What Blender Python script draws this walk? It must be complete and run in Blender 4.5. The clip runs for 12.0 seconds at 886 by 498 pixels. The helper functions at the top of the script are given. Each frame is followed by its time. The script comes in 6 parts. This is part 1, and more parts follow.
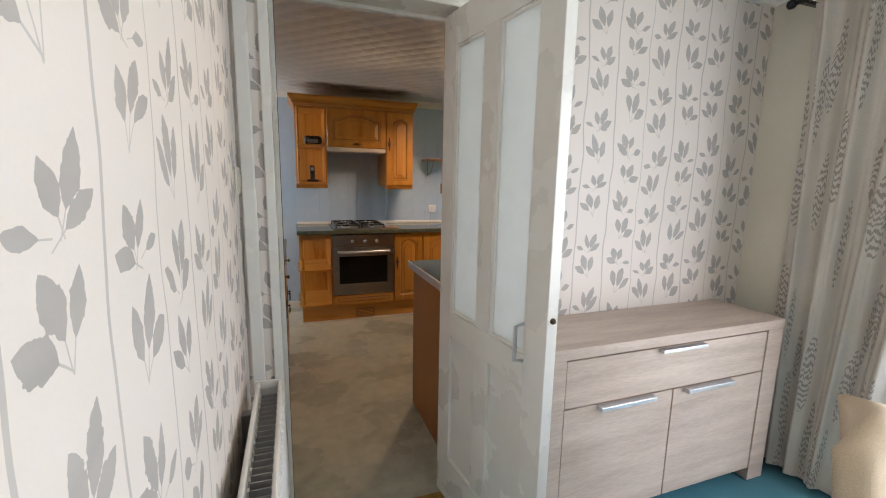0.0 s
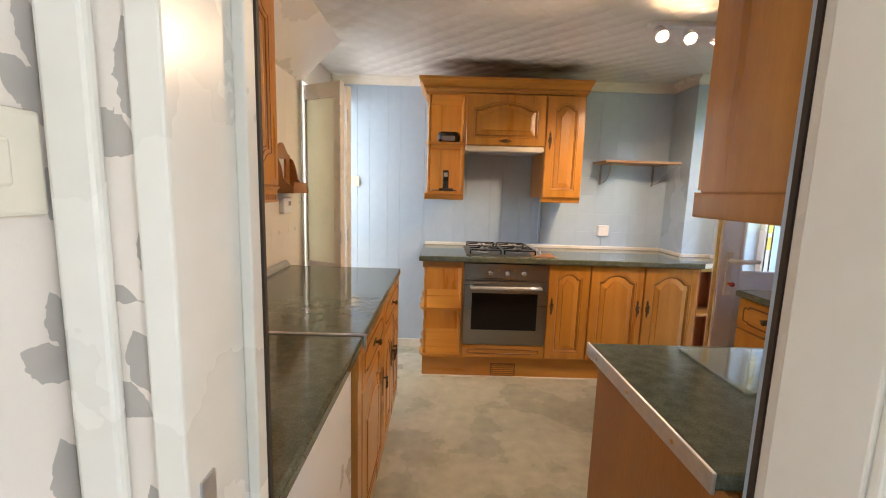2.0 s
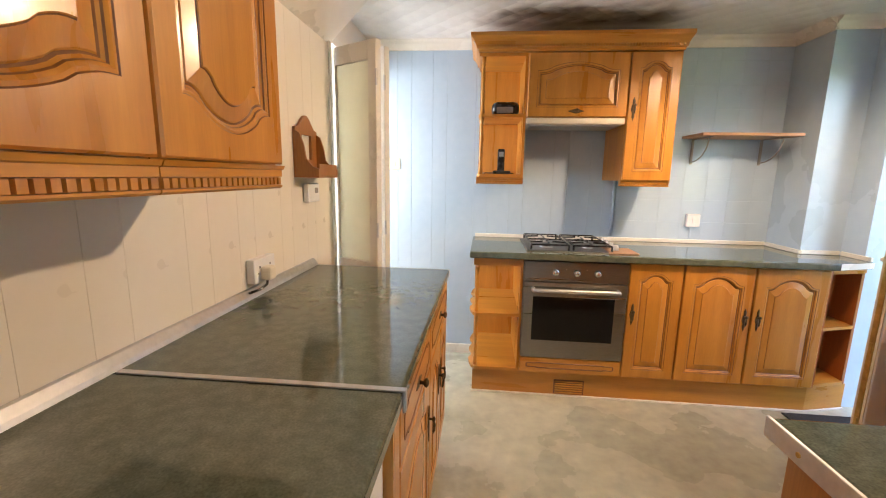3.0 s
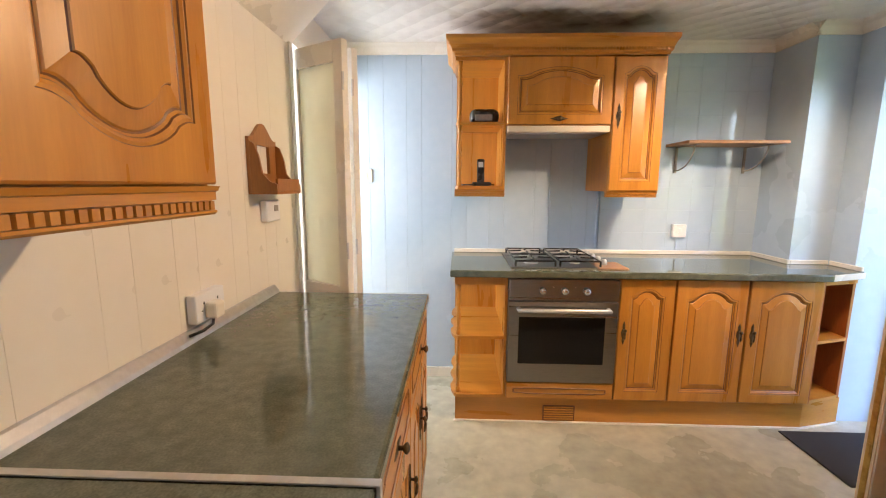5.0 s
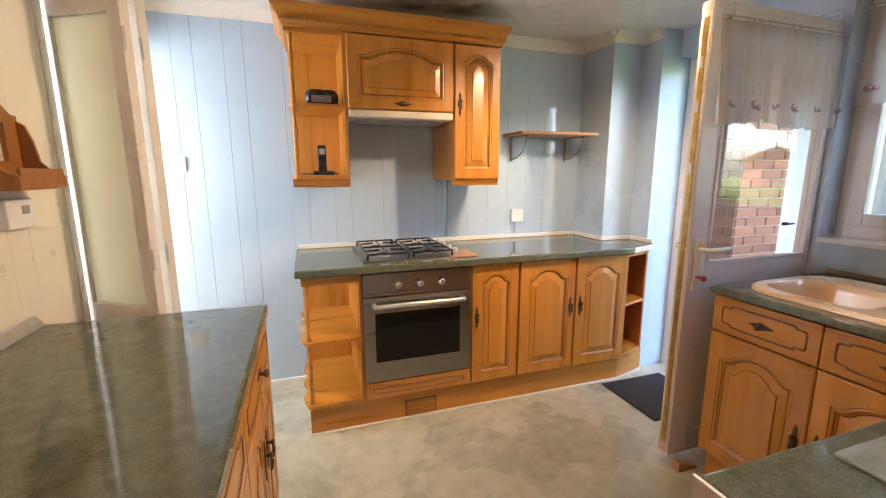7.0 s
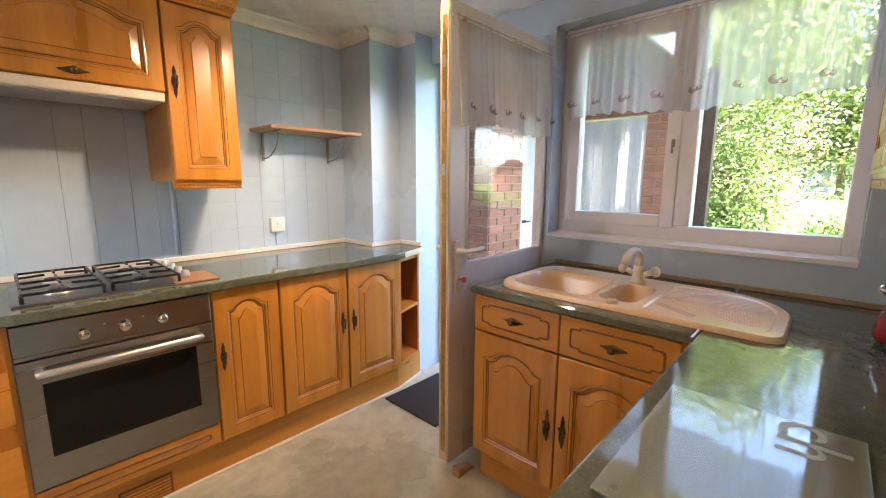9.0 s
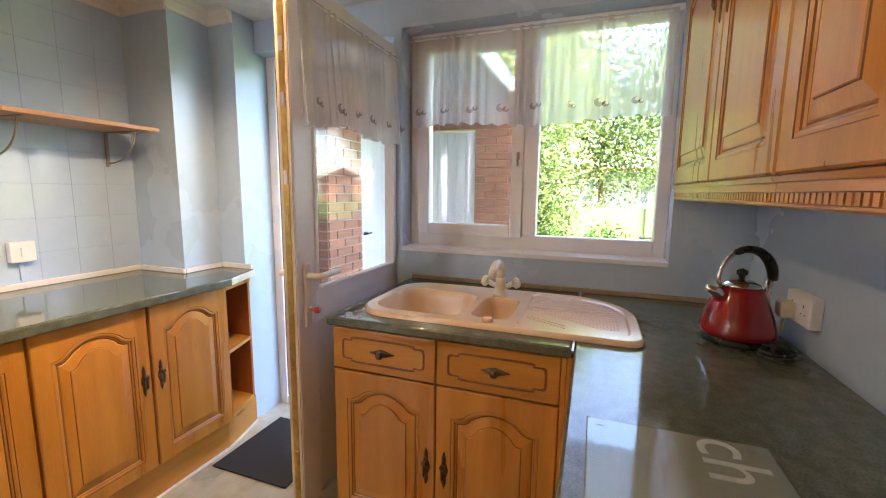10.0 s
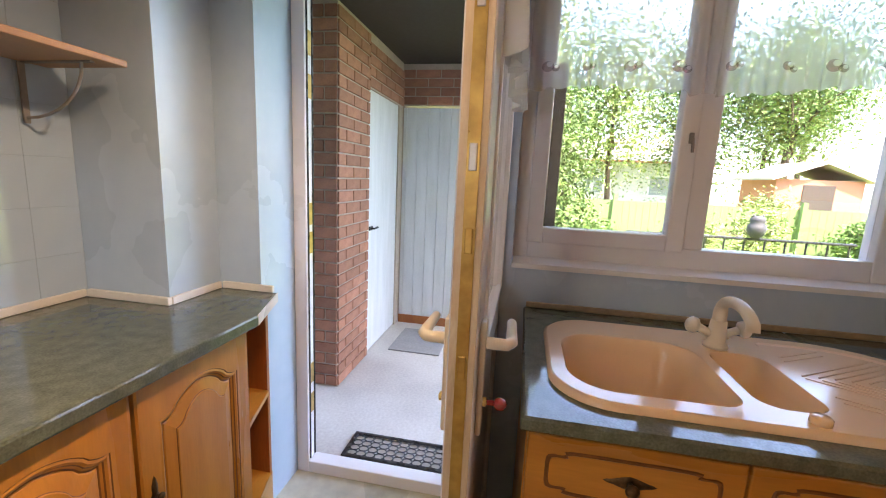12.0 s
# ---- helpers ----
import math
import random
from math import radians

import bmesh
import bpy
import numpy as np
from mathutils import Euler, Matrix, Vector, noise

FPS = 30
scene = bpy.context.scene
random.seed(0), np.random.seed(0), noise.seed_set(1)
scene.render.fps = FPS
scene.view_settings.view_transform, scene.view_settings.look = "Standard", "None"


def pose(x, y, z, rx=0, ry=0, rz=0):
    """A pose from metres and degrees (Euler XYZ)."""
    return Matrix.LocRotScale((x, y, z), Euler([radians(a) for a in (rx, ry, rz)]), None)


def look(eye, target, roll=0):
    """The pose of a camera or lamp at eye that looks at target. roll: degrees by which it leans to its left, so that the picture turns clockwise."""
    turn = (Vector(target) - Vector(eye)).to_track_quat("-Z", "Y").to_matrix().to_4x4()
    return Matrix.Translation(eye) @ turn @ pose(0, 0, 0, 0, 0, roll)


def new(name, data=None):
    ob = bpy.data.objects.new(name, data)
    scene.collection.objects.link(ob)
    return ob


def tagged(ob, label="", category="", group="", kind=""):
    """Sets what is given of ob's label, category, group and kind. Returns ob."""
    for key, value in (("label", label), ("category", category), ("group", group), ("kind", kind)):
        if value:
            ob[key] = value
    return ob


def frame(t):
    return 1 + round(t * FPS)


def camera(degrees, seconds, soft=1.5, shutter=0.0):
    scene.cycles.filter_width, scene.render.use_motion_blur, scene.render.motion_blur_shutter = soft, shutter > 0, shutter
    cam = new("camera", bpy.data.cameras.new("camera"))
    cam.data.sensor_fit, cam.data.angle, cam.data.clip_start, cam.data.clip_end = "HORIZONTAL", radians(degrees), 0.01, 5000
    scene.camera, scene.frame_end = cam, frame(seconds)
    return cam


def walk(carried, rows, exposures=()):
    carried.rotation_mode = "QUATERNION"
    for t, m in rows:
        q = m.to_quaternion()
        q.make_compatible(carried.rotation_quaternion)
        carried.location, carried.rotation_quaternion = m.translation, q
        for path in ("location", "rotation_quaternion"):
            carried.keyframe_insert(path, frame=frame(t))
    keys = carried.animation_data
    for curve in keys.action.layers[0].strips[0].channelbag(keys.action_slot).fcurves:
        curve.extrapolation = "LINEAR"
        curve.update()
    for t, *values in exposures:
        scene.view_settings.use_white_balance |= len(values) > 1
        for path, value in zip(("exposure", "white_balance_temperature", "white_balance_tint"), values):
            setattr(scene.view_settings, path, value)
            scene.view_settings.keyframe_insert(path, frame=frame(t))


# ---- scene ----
cam = camera(93.7, 12.0, soft=1.1)
PATH = [
    (0, (0.78, 1.66, 1.375), (1.458, 3.513, 1.054), 1.1),
    (0.5, (0.938, 1.949, 1.379), (1.61, 3.804, 1.052), 1.6),
    (1, (0.946, 2.223, 1.365), (1.415, 4.145, 1.071), 1.9),
    (1.5, (0.941, 2.513, 1.351), (1.155, 4.483, 1.08), 1.7),
    (2, (0.963, 2.802, 1.353), (0.974, 4.783, 1.074), 1.7),
    (2.5, (0.947, 3.055, 1.345), (0.853, 5.03, 1.043), 1.6),
    (3, (0.884, 3.268, 1.334), (0.697, 5.229, 0.985), 1.0),
    (3.2, (0.875, 3.325, 1.334), (0.583, 5.27, 0.972), 0.8),
    (4.8, (0.867, 3.457, 1.361), (0.717, 5.426, 1.046), 0.4),
    (5, (0.854, 3.47, 1.355), (0.783, 5.445, 1.048), 0.3),
    (5.5, (0.848, 3.487, 1.345), (0.935, 5.462, 1.041), 0.1),
    (6, (0.84, 3.513, 1.348), (1.094, 5.471, 1.031), -0.1),
    (6.5, (0.848, 3.548, 1.351), (1.282, 5.472, 1.019), -0.2),
    (6.7, (0.86, 3.577, 1.361), (1.367, 5.48, 1.014), -0.2),
    (8.3, (1.034, 3.729, 1.341), (2.178, 5.333, 0.999), 0.3),
    (8.5, (1.068, 3.736, 1.339), (2.298, 5.276, 1.0), 0.2),
    (9, (1.161, 3.793, 1.329), (2.601, 5.141, 1.004), 0.3),
    (9.5, (1.203, 3.911, 1.349), (2.895, 4.937, 1.055), -0.2),
    (10, (1.289, 4.008, 1.333), (3.153, 4.678, 1.059), 0.7),
    (10.5, (1.399, 4.179, 1.344), (3.308, 4.712, 1.076), 1.1),
    (11, (1.467, 4.378, 1.336), (3.369, 4.919, 1.038), 1.6),
    (11.5, (1.566, 4.641, 1.35), (3.481, 5.13, 1.045), 2.0),
    (12, (1.729, 4.883, 1.337), (3.666, 5.25, 0.998), 2.6),
]
walk(cam, [(t, look(eye, target, roll)) for t, eye, target, roll in PATH], [(0, 2.92, 6400, 16), (0.5, 3.22, 7000, 16), (1.0, 3.36, 6850, 16), (2.0, 3.86, 6550, 15), (3.0, 4.21, 6450, 14), (6.5, 4.19, 6450, 15), (8.5, 4.19, 6500, 15), (10.5, 4.09, 6600, 15), (12, 3.70, 6750, 18)])

# ---- light ----
world = bpy.data.worlds.new("sky")
scene.world = world
world.use_nodes = True
wn = world.node_tree
sky = wn.nodes.new("ShaderNodeTexSky")
sky.sky_type = "NISHITA"
sky.sun_disc = False
sky.sun_elevation = radians(62)
sky.sun_rotation = radians(233)
sky.air_density, sky.dust_density = 1.0, 2.0
wn.links.new(sky.outputs[0], wn.nodes["Background"].inputs[0])
wn.nodes["Background"].inputs[1].default_value = 0.15

sun = new("sun", bpy.data.lights.new("sun", "SUN"))
sun.data.energy, sun.data.angle, sun.data.color = 3.0, radians(0.5), (1, 0.95, 0.86)
sun.matrix_world = look((-8 * math.cos(radians(62)), -6 * math.cos(radians(62)), 10 * math.sin(radians(62))), (0, 0, 0))


def area(name, eye, target, w, h, watts, color):
    lamp = new(name, bpy.data.lights.new(name, "AREA"))
    lamp.data.shape, lamp.data.size, lamp.data.size_y = "RECTANGLE", w, h
    lamp.data.energy, lamp.data.color = watts, color
    lamp.matrix_world = look(eye, target)
    return lamp


area("window_light", (3.10, 1.15, 1.1), (0, 1.15, 0.9), 1.8, 1.8, 8, (0.93, 0.97, 1.0))


area("hall_light", (-0.66, 5.80, 1.25), (1, 5.80, 1.0), 0.8, 1.5, 3.6, (0.95, 0.97, 1.0))


# ---- materials ----
def mat(name, base, rough=0.5, metal=0.0, var=None, scale=6.0, bump=0.0, bscale=60.0, stretch=(1, 1, 1), coat=0.0, detail=5.0, rnd=0.0, fine=0.25, contrast=(0.3, 0.7), spec=0.5, rvar=0.09):
    m = bpy.data.materials.new(name)
    m.use_nodes = True
    nt = m.node_tree
    b = nt.nodes["Principled BSDF"]
    b.inputs["Roughness"].default_value, b.inputs["Metallic"].default_value = rough, metal
    b.inputs["Coat Weight"].default_value, b.inputs["Coat Roughness"].default_value = coat, 0.12
    b.inputs["Specular IOR Level"].default_value = spec
    base = tuple(base) + (1,)
    var = tuple(var) + (1,) if var else tuple(min(1, c * 0.88) for c in base[:3]) + (1,)
    tc = nt.nodes.new("ShaderNodeTexCoord")
    mp = nt.nodes.new("ShaderNodeMapping")
    mp.inputs["Scale"].default_value = stretch
    nt.links.new(tc.outputs["Object"], mp.inputs["Vector"])
    n1 = nt.nodes.new("ShaderNodeTexNoise")
    n1.inputs["Scale"].default_value, n1.inputs["Detail"].default_value = scale, detail
    nt.links.new(mp.outputs[0], n1.inputs["Vector"])
    ramp = nt.nodes.new("ShaderNodeValToRGB")
    ramp.color_ramp.elements[0].position, ramp.color_ramp.elements[1].position = contrast
    ramp.color_ramp.elements[0].color, ramp.color_ramp.elements[1].color = var, base
    nt.links.new(n1.outputs["Fac"], ramp.inputs[0])
    n2 = nt.nodes.new("ShaderNodeTexNoise")
    n2.inputs["Scale"].default_value, n2.inputs["Detail"].default_value = bscale, 4
    nt.links.new(mp.outputs[0], n2.inputs["Vector"])
    mix = nt.nodes.new("ShaderNodeMix")
    mix.data_type, mix.blend_type = "RGBA", "OVERLAY"
    mix.inputs["Factor"].default_value = fine
    nt.links.new(ramp.outputs[0], mix.inputs[6])
    nt.links.new(n2.outputs["Fac"], mix.inputs[7])
    out = mix.outputs[2]
    if rnd:
        info = nt.nodes.new("ShaderNodeObjectInfo")
        hsv = nt.nodes.new("ShaderNodeHueSaturation")
        mr = nt.nodes.new("ShaderNodeMapRange")
        mr.inputs[3].default_value, mr.inputs[4].default_value = 1 - rnd, 1 + rnd
        nt.links.new(info.outputs["Random"], mr.inputs[0])
        nt.links.new(mr.outputs[0], hsv.inputs["Value"])
        nt.links.new(out, hsv.inputs["Color"])
        out = hsv.outputs[0]
    nt.links.new(out, b.inputs["Base Color"])
    rr = nt.nodes.new("ShaderNodeMapRange")
    rr.inputs[3].default_value, rr.inputs[4].default_value = max(0.02, rough - rvar), min(1, rough + rvar)
    nt.links.new(n1.outputs["Fac"], rr.inputs[0])
    nt.links.new(rr.outputs[0], b.inputs["Roughness"])
    if bump:
        bp = nt.nodes.new("ShaderNodeBump")
        bp.inputs["Strength"].default_value, bp.inputs["Distance"].default_value = bump, 0.002
        nt.links.new(n2.outputs["Fac"], bp.inputs["Height"])
        nt.links.new(bp.outputs[0], b.inputs["Normal"])
    return m


OAK = mat("honey_oak", (0.59, 0.265, 0.042), 0.30, var=(0.44, 0.175, 0.023), scale=2.2, bump=0.08, bscale=26, stretch=(7, 7, 0.7), fine=0.13, coat=0.25, rnd=0.06)
OAK_SIDE = mat("honey_oak_across", (0.59, 0.265, 0.042), 0.30, var=(0.44, 0.175, 0.023), scale=2.2, bump=0.08, bscale=26, stretch=(0.7, 7, 7), fine=0.13, coat=0.25)
OAK_DARK = mat("glazed_oak_groove", (0.22, 0.085, 0.022), 0.4, var=(0.15, 0.055, 0.015), scale=8, stretch=(4, 4, 1))
OAK_RED = mat("red_oak_veneer", (0.40, 0.135, 0.035), 0.38, var=(0.33, 0.10, 0.026), scale=2, bscale=30, stretch=(6, 6, 0.6), bump=0.1)
RACK_WOOD = mat("brown_varnished_wood", (0.36, 0.15, 0.04), 0.38, var=(0.29, 0.11, 0.028), scale=3, bscale=30, stretch=(5, 5, 0.8), bump=0.08)
PANEL_BROWN = mat("orange_brown_end_panel", (0.38, 0.155, 0.036), 0.42, var=(0.31, 0.118, 0.027), scale=2.0, bscale=40, stretch=(5, 5, 0.5), bump=0.08)
WORKTOP = mat("green_grey_laminate", (0.126, 0.147, 0.110), 0.07, var=(0.090, 0.106, 0.079), scale=30, bscale=210, detail=10, fine=0.6, contrast=(0.36, 0.64), spec=0.6, rvar=0.015)
PRINT_GREY = mat("pale_grey_print", (0.42, 0.45, 0.42), 0.4, scale=20)
BLUE = mat("pale_blue_gloss_paint", (0.475, 0.60, 0.745), 0.26, var=(0.44, 0.565, 0.71), scale=1.5, bump=0.12, bscale=18, rnd=0.012, fine=0.08)
BLUE_TILE = mat("pale_blue_painted_tile", (0.475, 0.60, 0.745), 0.09, var=(0.44, 0.565, 0.71), scale=1.5, bump=0.10, bscale=9, rnd=0.008, fine=0.08, rvar=0.03, coat=0.7)
WHITE_WALL = mat("cream_white_board", (0.82, 0.78, 0.70), 0.3, var=(0.78, 0.73, 0.645), scale=1.2, bump=0.1, bscale=20, rnd=0.012, fine=0.08)
CREAM = mat("cream_wall_paint", (0.74, 0.68, 0.56), 0.75, scale=2, bump=0.15, bscale=120, fine=0.08)
GLOSS = mat("white_gloss_paint", (0.80, 0.78, 0.73), 0.28, var=(0.74, 0.71, 0.65), scale=3, bump=0.1, bscale=30, fine=0.1)
UPVC = mat("white_plastic", (0.82, 0.83, 0.85), 0.3, var=(0.76, 0.77, 0.80), scale=3, fine=0.06)
CREAM_PLASTIC = mat("cream_plastic", (0.78, 0.72, 0.60), 0.35, scale=6, fine=0.06)
BEIGE_EDGE = mat("yellowed_door_edge", (0.72, 0.62, 0.47), 0.45, var=(0.60, 0.48, 0.33), scale=5, stretch=(4, 4, 1))
SINK = mat("peach_composite", (0.85, 0.615, 0.395), 0.18, var=(0.835, 0.60, 0.38), scale=3, bscale=300, fine=0.06, rvar=0.01, coat=0.5)
UPSTAND = mat("faded_brown_strip", (0.36, 0.28, 0.19), 0.5, scale=6)
STEEL = mat("brushed_steel", (0.30, 0.285, 0.265), 0.3, metal=1.0, scale=3, bscale=60, stretch=(0.5, 20, 20), var=(0.28, 0.27, 0.255), fine=0.3)
CHROME = mat("chrome", (0.75, 0.75, 0.76), 0.12, metal=1.0, scale=5)
BLACK = mat("black_enamel", (0.016, 0.016, 0.017), 0.28, scale=20)
DARKGLASS = mat("black_oven_glass", (0.010, 0.010, 0.011), 0.06, scale=4, spec=0.22)
BRONZE = mat("antique_bronze", (0.17, 0.115, 0.065), 0.4, metal=0.85, var=(0.07, 0.05, 0.03), scale=60)
BRASS = mat("worn_brass", (0.62, 0.43, 0.14), 0.32, metal=0.9, var=(0.42, 0.28, 0.09), scale=20)
RED = mat("red_enamel", (0.30, 0.012, 0.016), 0.12, var=(0.26, 0.010, 0.013), scale=3, coat=0.6, fine=0.05)
VINYL = mat("marbled_grey_vinyl", (0.52, 0.52, 0.415), 0.28, var=(0.38, 0.388, 0.31), scale=2.2, bscale=14, detail=8, fine=0.35, contrast=(0.3, 0.66), bump=0.05)
TEAL = mat("teal_blue_floor", (0.08, 0.24, 0.30), 0.55, var=(0.06, 0.19, 0.24), scale=5, bscale=200, bump=0.2, rnd=0.08)
MAT_DARK = mat("charcoal_doormat", (0.035, 0.037, 0.042), 0.95, scale=30, bump=0.8, bscale=500)
CONCRETE = mat("pale_concrete", (0.58, 0.545, 0.49), 0.85, var=(0.46, 0.43, 0.385), scale=2.5, bscale=60, bump=0.3)
BRICK = mat("red_brown_brick", (0.40, 0.185, 0.115), 0.85, var=(0.30, 0.13, 0.08), scale=14, bscale=90, bump=0.6, rnd=0.2)
MORTAR = mat("grey_mortar", (0.50, 0.40, 0.32), 0.95, scale=20, bump=0.5, bscale=150)
WHITE_DOOR = mat("weathered_white_paint", (0.74, 0.74, 0.74), 0.6, var=(0.62, 0.62, 0.61), scale=3, stretch=(4, 4, 0.6), bump=0.2)
SIDEB = mat("bleached_oak", (0.58, 0.47, 0.39), 0.5, var=(0.43, 0.335, 0.27), scale=2.2, bscale=30, stretch=(1.0, 8, 9), bump=0.15)
GREY_METAL = mat("satin_aluminium", (0.62, 0.63, 0.65), 0.35, metal=0.8, scale=6)
FABRIC = mat("beige_fabric", (0.62, 0.48, 0.33), 0.9, scale=6, bump=0.4, bscale=300)
RADIATOR = mat("white_radiator_enamel", (0.74, 0.71, 0.65), 0.35, scale=6)
GALV = mat("dusty_grey_metal", (0.30, 0.29, 0.28), 0.7, scale=12)
SHELF_WOOD = mat("tan_shelf_board", (0.48, 0.27, 0.15), 0.45, scale=3, stretch=(0.7, 7, 7))
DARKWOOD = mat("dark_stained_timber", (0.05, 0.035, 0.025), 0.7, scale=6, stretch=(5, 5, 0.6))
GRASS = mat("sunlit_lawn", (0.17, 0.22, 0.055), 0.95, var=(0.10, 0.15, 0.03), scale=1.5, bscale=60, bump=0.8)
LEAF = mat("green_leaves", (0.12, 0.20, 0.035), 0.55, var=(0.055, 0.115, 0.02), scale=3, rnd=0.2)
LEAF_PALE = mat("yellow_green_leaves", (0.22, 0.28, 0.07), 0.55, var=(0.12, 0.18, 0.04), scale=3)
BARK = mat("brown_bark", (0.10, 0.07, 0.05), 0.95, scale=12, stretch=(3, 3, 0.5), bump=0.8)
FENCE = mat("green_painted_fence", (0.16, 0.24, 0.08), 0.8, var=(0.12, 0.19, 0.06), scale=4, stretch=(4, 4, 0.5))
TERRACOTTA = mat("terracotta_roof", (0.40, 0.17, 0.10), 0.85, scale=6)
PANE_FAR = mat("distant_window_pane", (0.30, 0.34, 0.36), 0.1, scale=2)
ROOF_PALE = mat("pale_roof_tiles", (0.42, 0.38, 0.34), 0.8, scale=8)
RENDER_WHITE = mat("white_house_render", (0.72, 0.70, 0.66), 0.85, scale=3)
STONE_DARK = mat("dark_grey_stone", (0.045, 0.045, 0.05), 0.7, scale=12, bump=0.4)
LAMP_GLOW = bpy.data.materials.new("lit_bulb")
LAMP_GLOW.use_nodes = True
LAMP_GLOW.node_tree.nodes["Principled BSDF"].inputs["Emission Color"].default_value = (1, 0.66, 0.34, 1)
LAMP_GLOW.node_tree.nodes["Principled BSDF"].inputs["Emission Strength"].default_value = 30


def clear_glass(name, tint=(1, 1, 1), rough=0.0):
    m = bpy.data.materials.new(name)
    m.use_nodes = True
    b = m.node_tree.nodes["Principled BSDF"]
    b.inputs["Base Color"].default_value = (*tint, 1)
    b.inputs["Roughness"].default_value = rough
    b.inputs["Transmission Weight"].default_value = 1
    b.inputs["IOR"].default_value = 1.45
    return m


GLASS = clear_glass("clear_glass")
SHEET_GLASS = clear_glass("green_tinted_sheet_glass", (0.80, 0.90, 0.86), 0.03)
SHEET_GLASS.node_tree.nodes["Principled BSDF"].inputs["Transmission Weight"].default_value = 0.8


def ceiling_mat():
    """Artex fans: rows of raised scallops, as relief alone."""
    m = mat("scalloped_ceiling_plaster", (0.79, 0.77, 0.74), 0.42, scale=2, fine=0.05)
    nt = m.node_tree
    b = nt.nodes["Principled BSDF"]
    tc = nt.nodes.new("ShaderNodeTexCoord")
    mp = nt.nodes.new("ShaderNodeMapping")
    mp.inputs["Rotation"].default_value = (0, 0, radians(45))
    mp.inputs["Scale"].default_value = (9.0, 9.0, 0.01)
    nt.links.new(tc.outputs["Object"], mp.inputs[0])
    v = nt.nodes.new("ShaderNodeTexVoronoi")
    v.inputs["Scale"].default_value, v.inputs["Randomness"].default_value = 1, 0.12
    nt.links.new(mp.outputs[0], v.inputs["Vector"])
    bp = nt.nodes.new("ShaderNodeBump")
    bp.invert = True
    bp.inputs["Strength"].default_value, bp.inputs["Distance"].default_value = 0.95, 0.02
    nt.links.new(v.outputs["Distance"], bp.inputs["Height"])
    nt.links.new(bp.outputs[0], b.inputs["Normal"])
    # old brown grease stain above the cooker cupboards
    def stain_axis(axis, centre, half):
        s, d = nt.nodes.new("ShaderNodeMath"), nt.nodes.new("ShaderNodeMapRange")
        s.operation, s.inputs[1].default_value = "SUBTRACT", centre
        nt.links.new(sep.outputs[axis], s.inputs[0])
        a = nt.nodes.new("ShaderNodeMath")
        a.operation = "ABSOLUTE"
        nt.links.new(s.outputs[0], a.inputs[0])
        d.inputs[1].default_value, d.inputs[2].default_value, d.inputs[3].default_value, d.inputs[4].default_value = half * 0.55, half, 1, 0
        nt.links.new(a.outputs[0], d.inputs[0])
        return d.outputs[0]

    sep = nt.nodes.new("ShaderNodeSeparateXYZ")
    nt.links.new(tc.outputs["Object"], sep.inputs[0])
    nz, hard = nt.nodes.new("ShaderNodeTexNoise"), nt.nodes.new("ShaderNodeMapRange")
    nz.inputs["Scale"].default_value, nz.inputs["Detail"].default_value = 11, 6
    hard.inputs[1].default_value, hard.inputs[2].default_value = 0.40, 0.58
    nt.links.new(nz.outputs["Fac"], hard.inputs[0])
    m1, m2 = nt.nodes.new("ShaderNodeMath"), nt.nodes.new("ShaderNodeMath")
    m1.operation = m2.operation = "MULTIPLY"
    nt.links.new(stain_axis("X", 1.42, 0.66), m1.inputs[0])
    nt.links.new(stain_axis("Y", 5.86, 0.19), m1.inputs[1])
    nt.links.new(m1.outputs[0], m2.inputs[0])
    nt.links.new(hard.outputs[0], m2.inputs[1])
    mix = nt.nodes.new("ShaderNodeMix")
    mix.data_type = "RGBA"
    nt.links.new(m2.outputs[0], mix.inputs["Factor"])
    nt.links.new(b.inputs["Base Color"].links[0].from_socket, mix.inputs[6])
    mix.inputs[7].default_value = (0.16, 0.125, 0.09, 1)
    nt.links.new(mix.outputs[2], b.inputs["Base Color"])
    return m


CEIL = ceiling_mat()


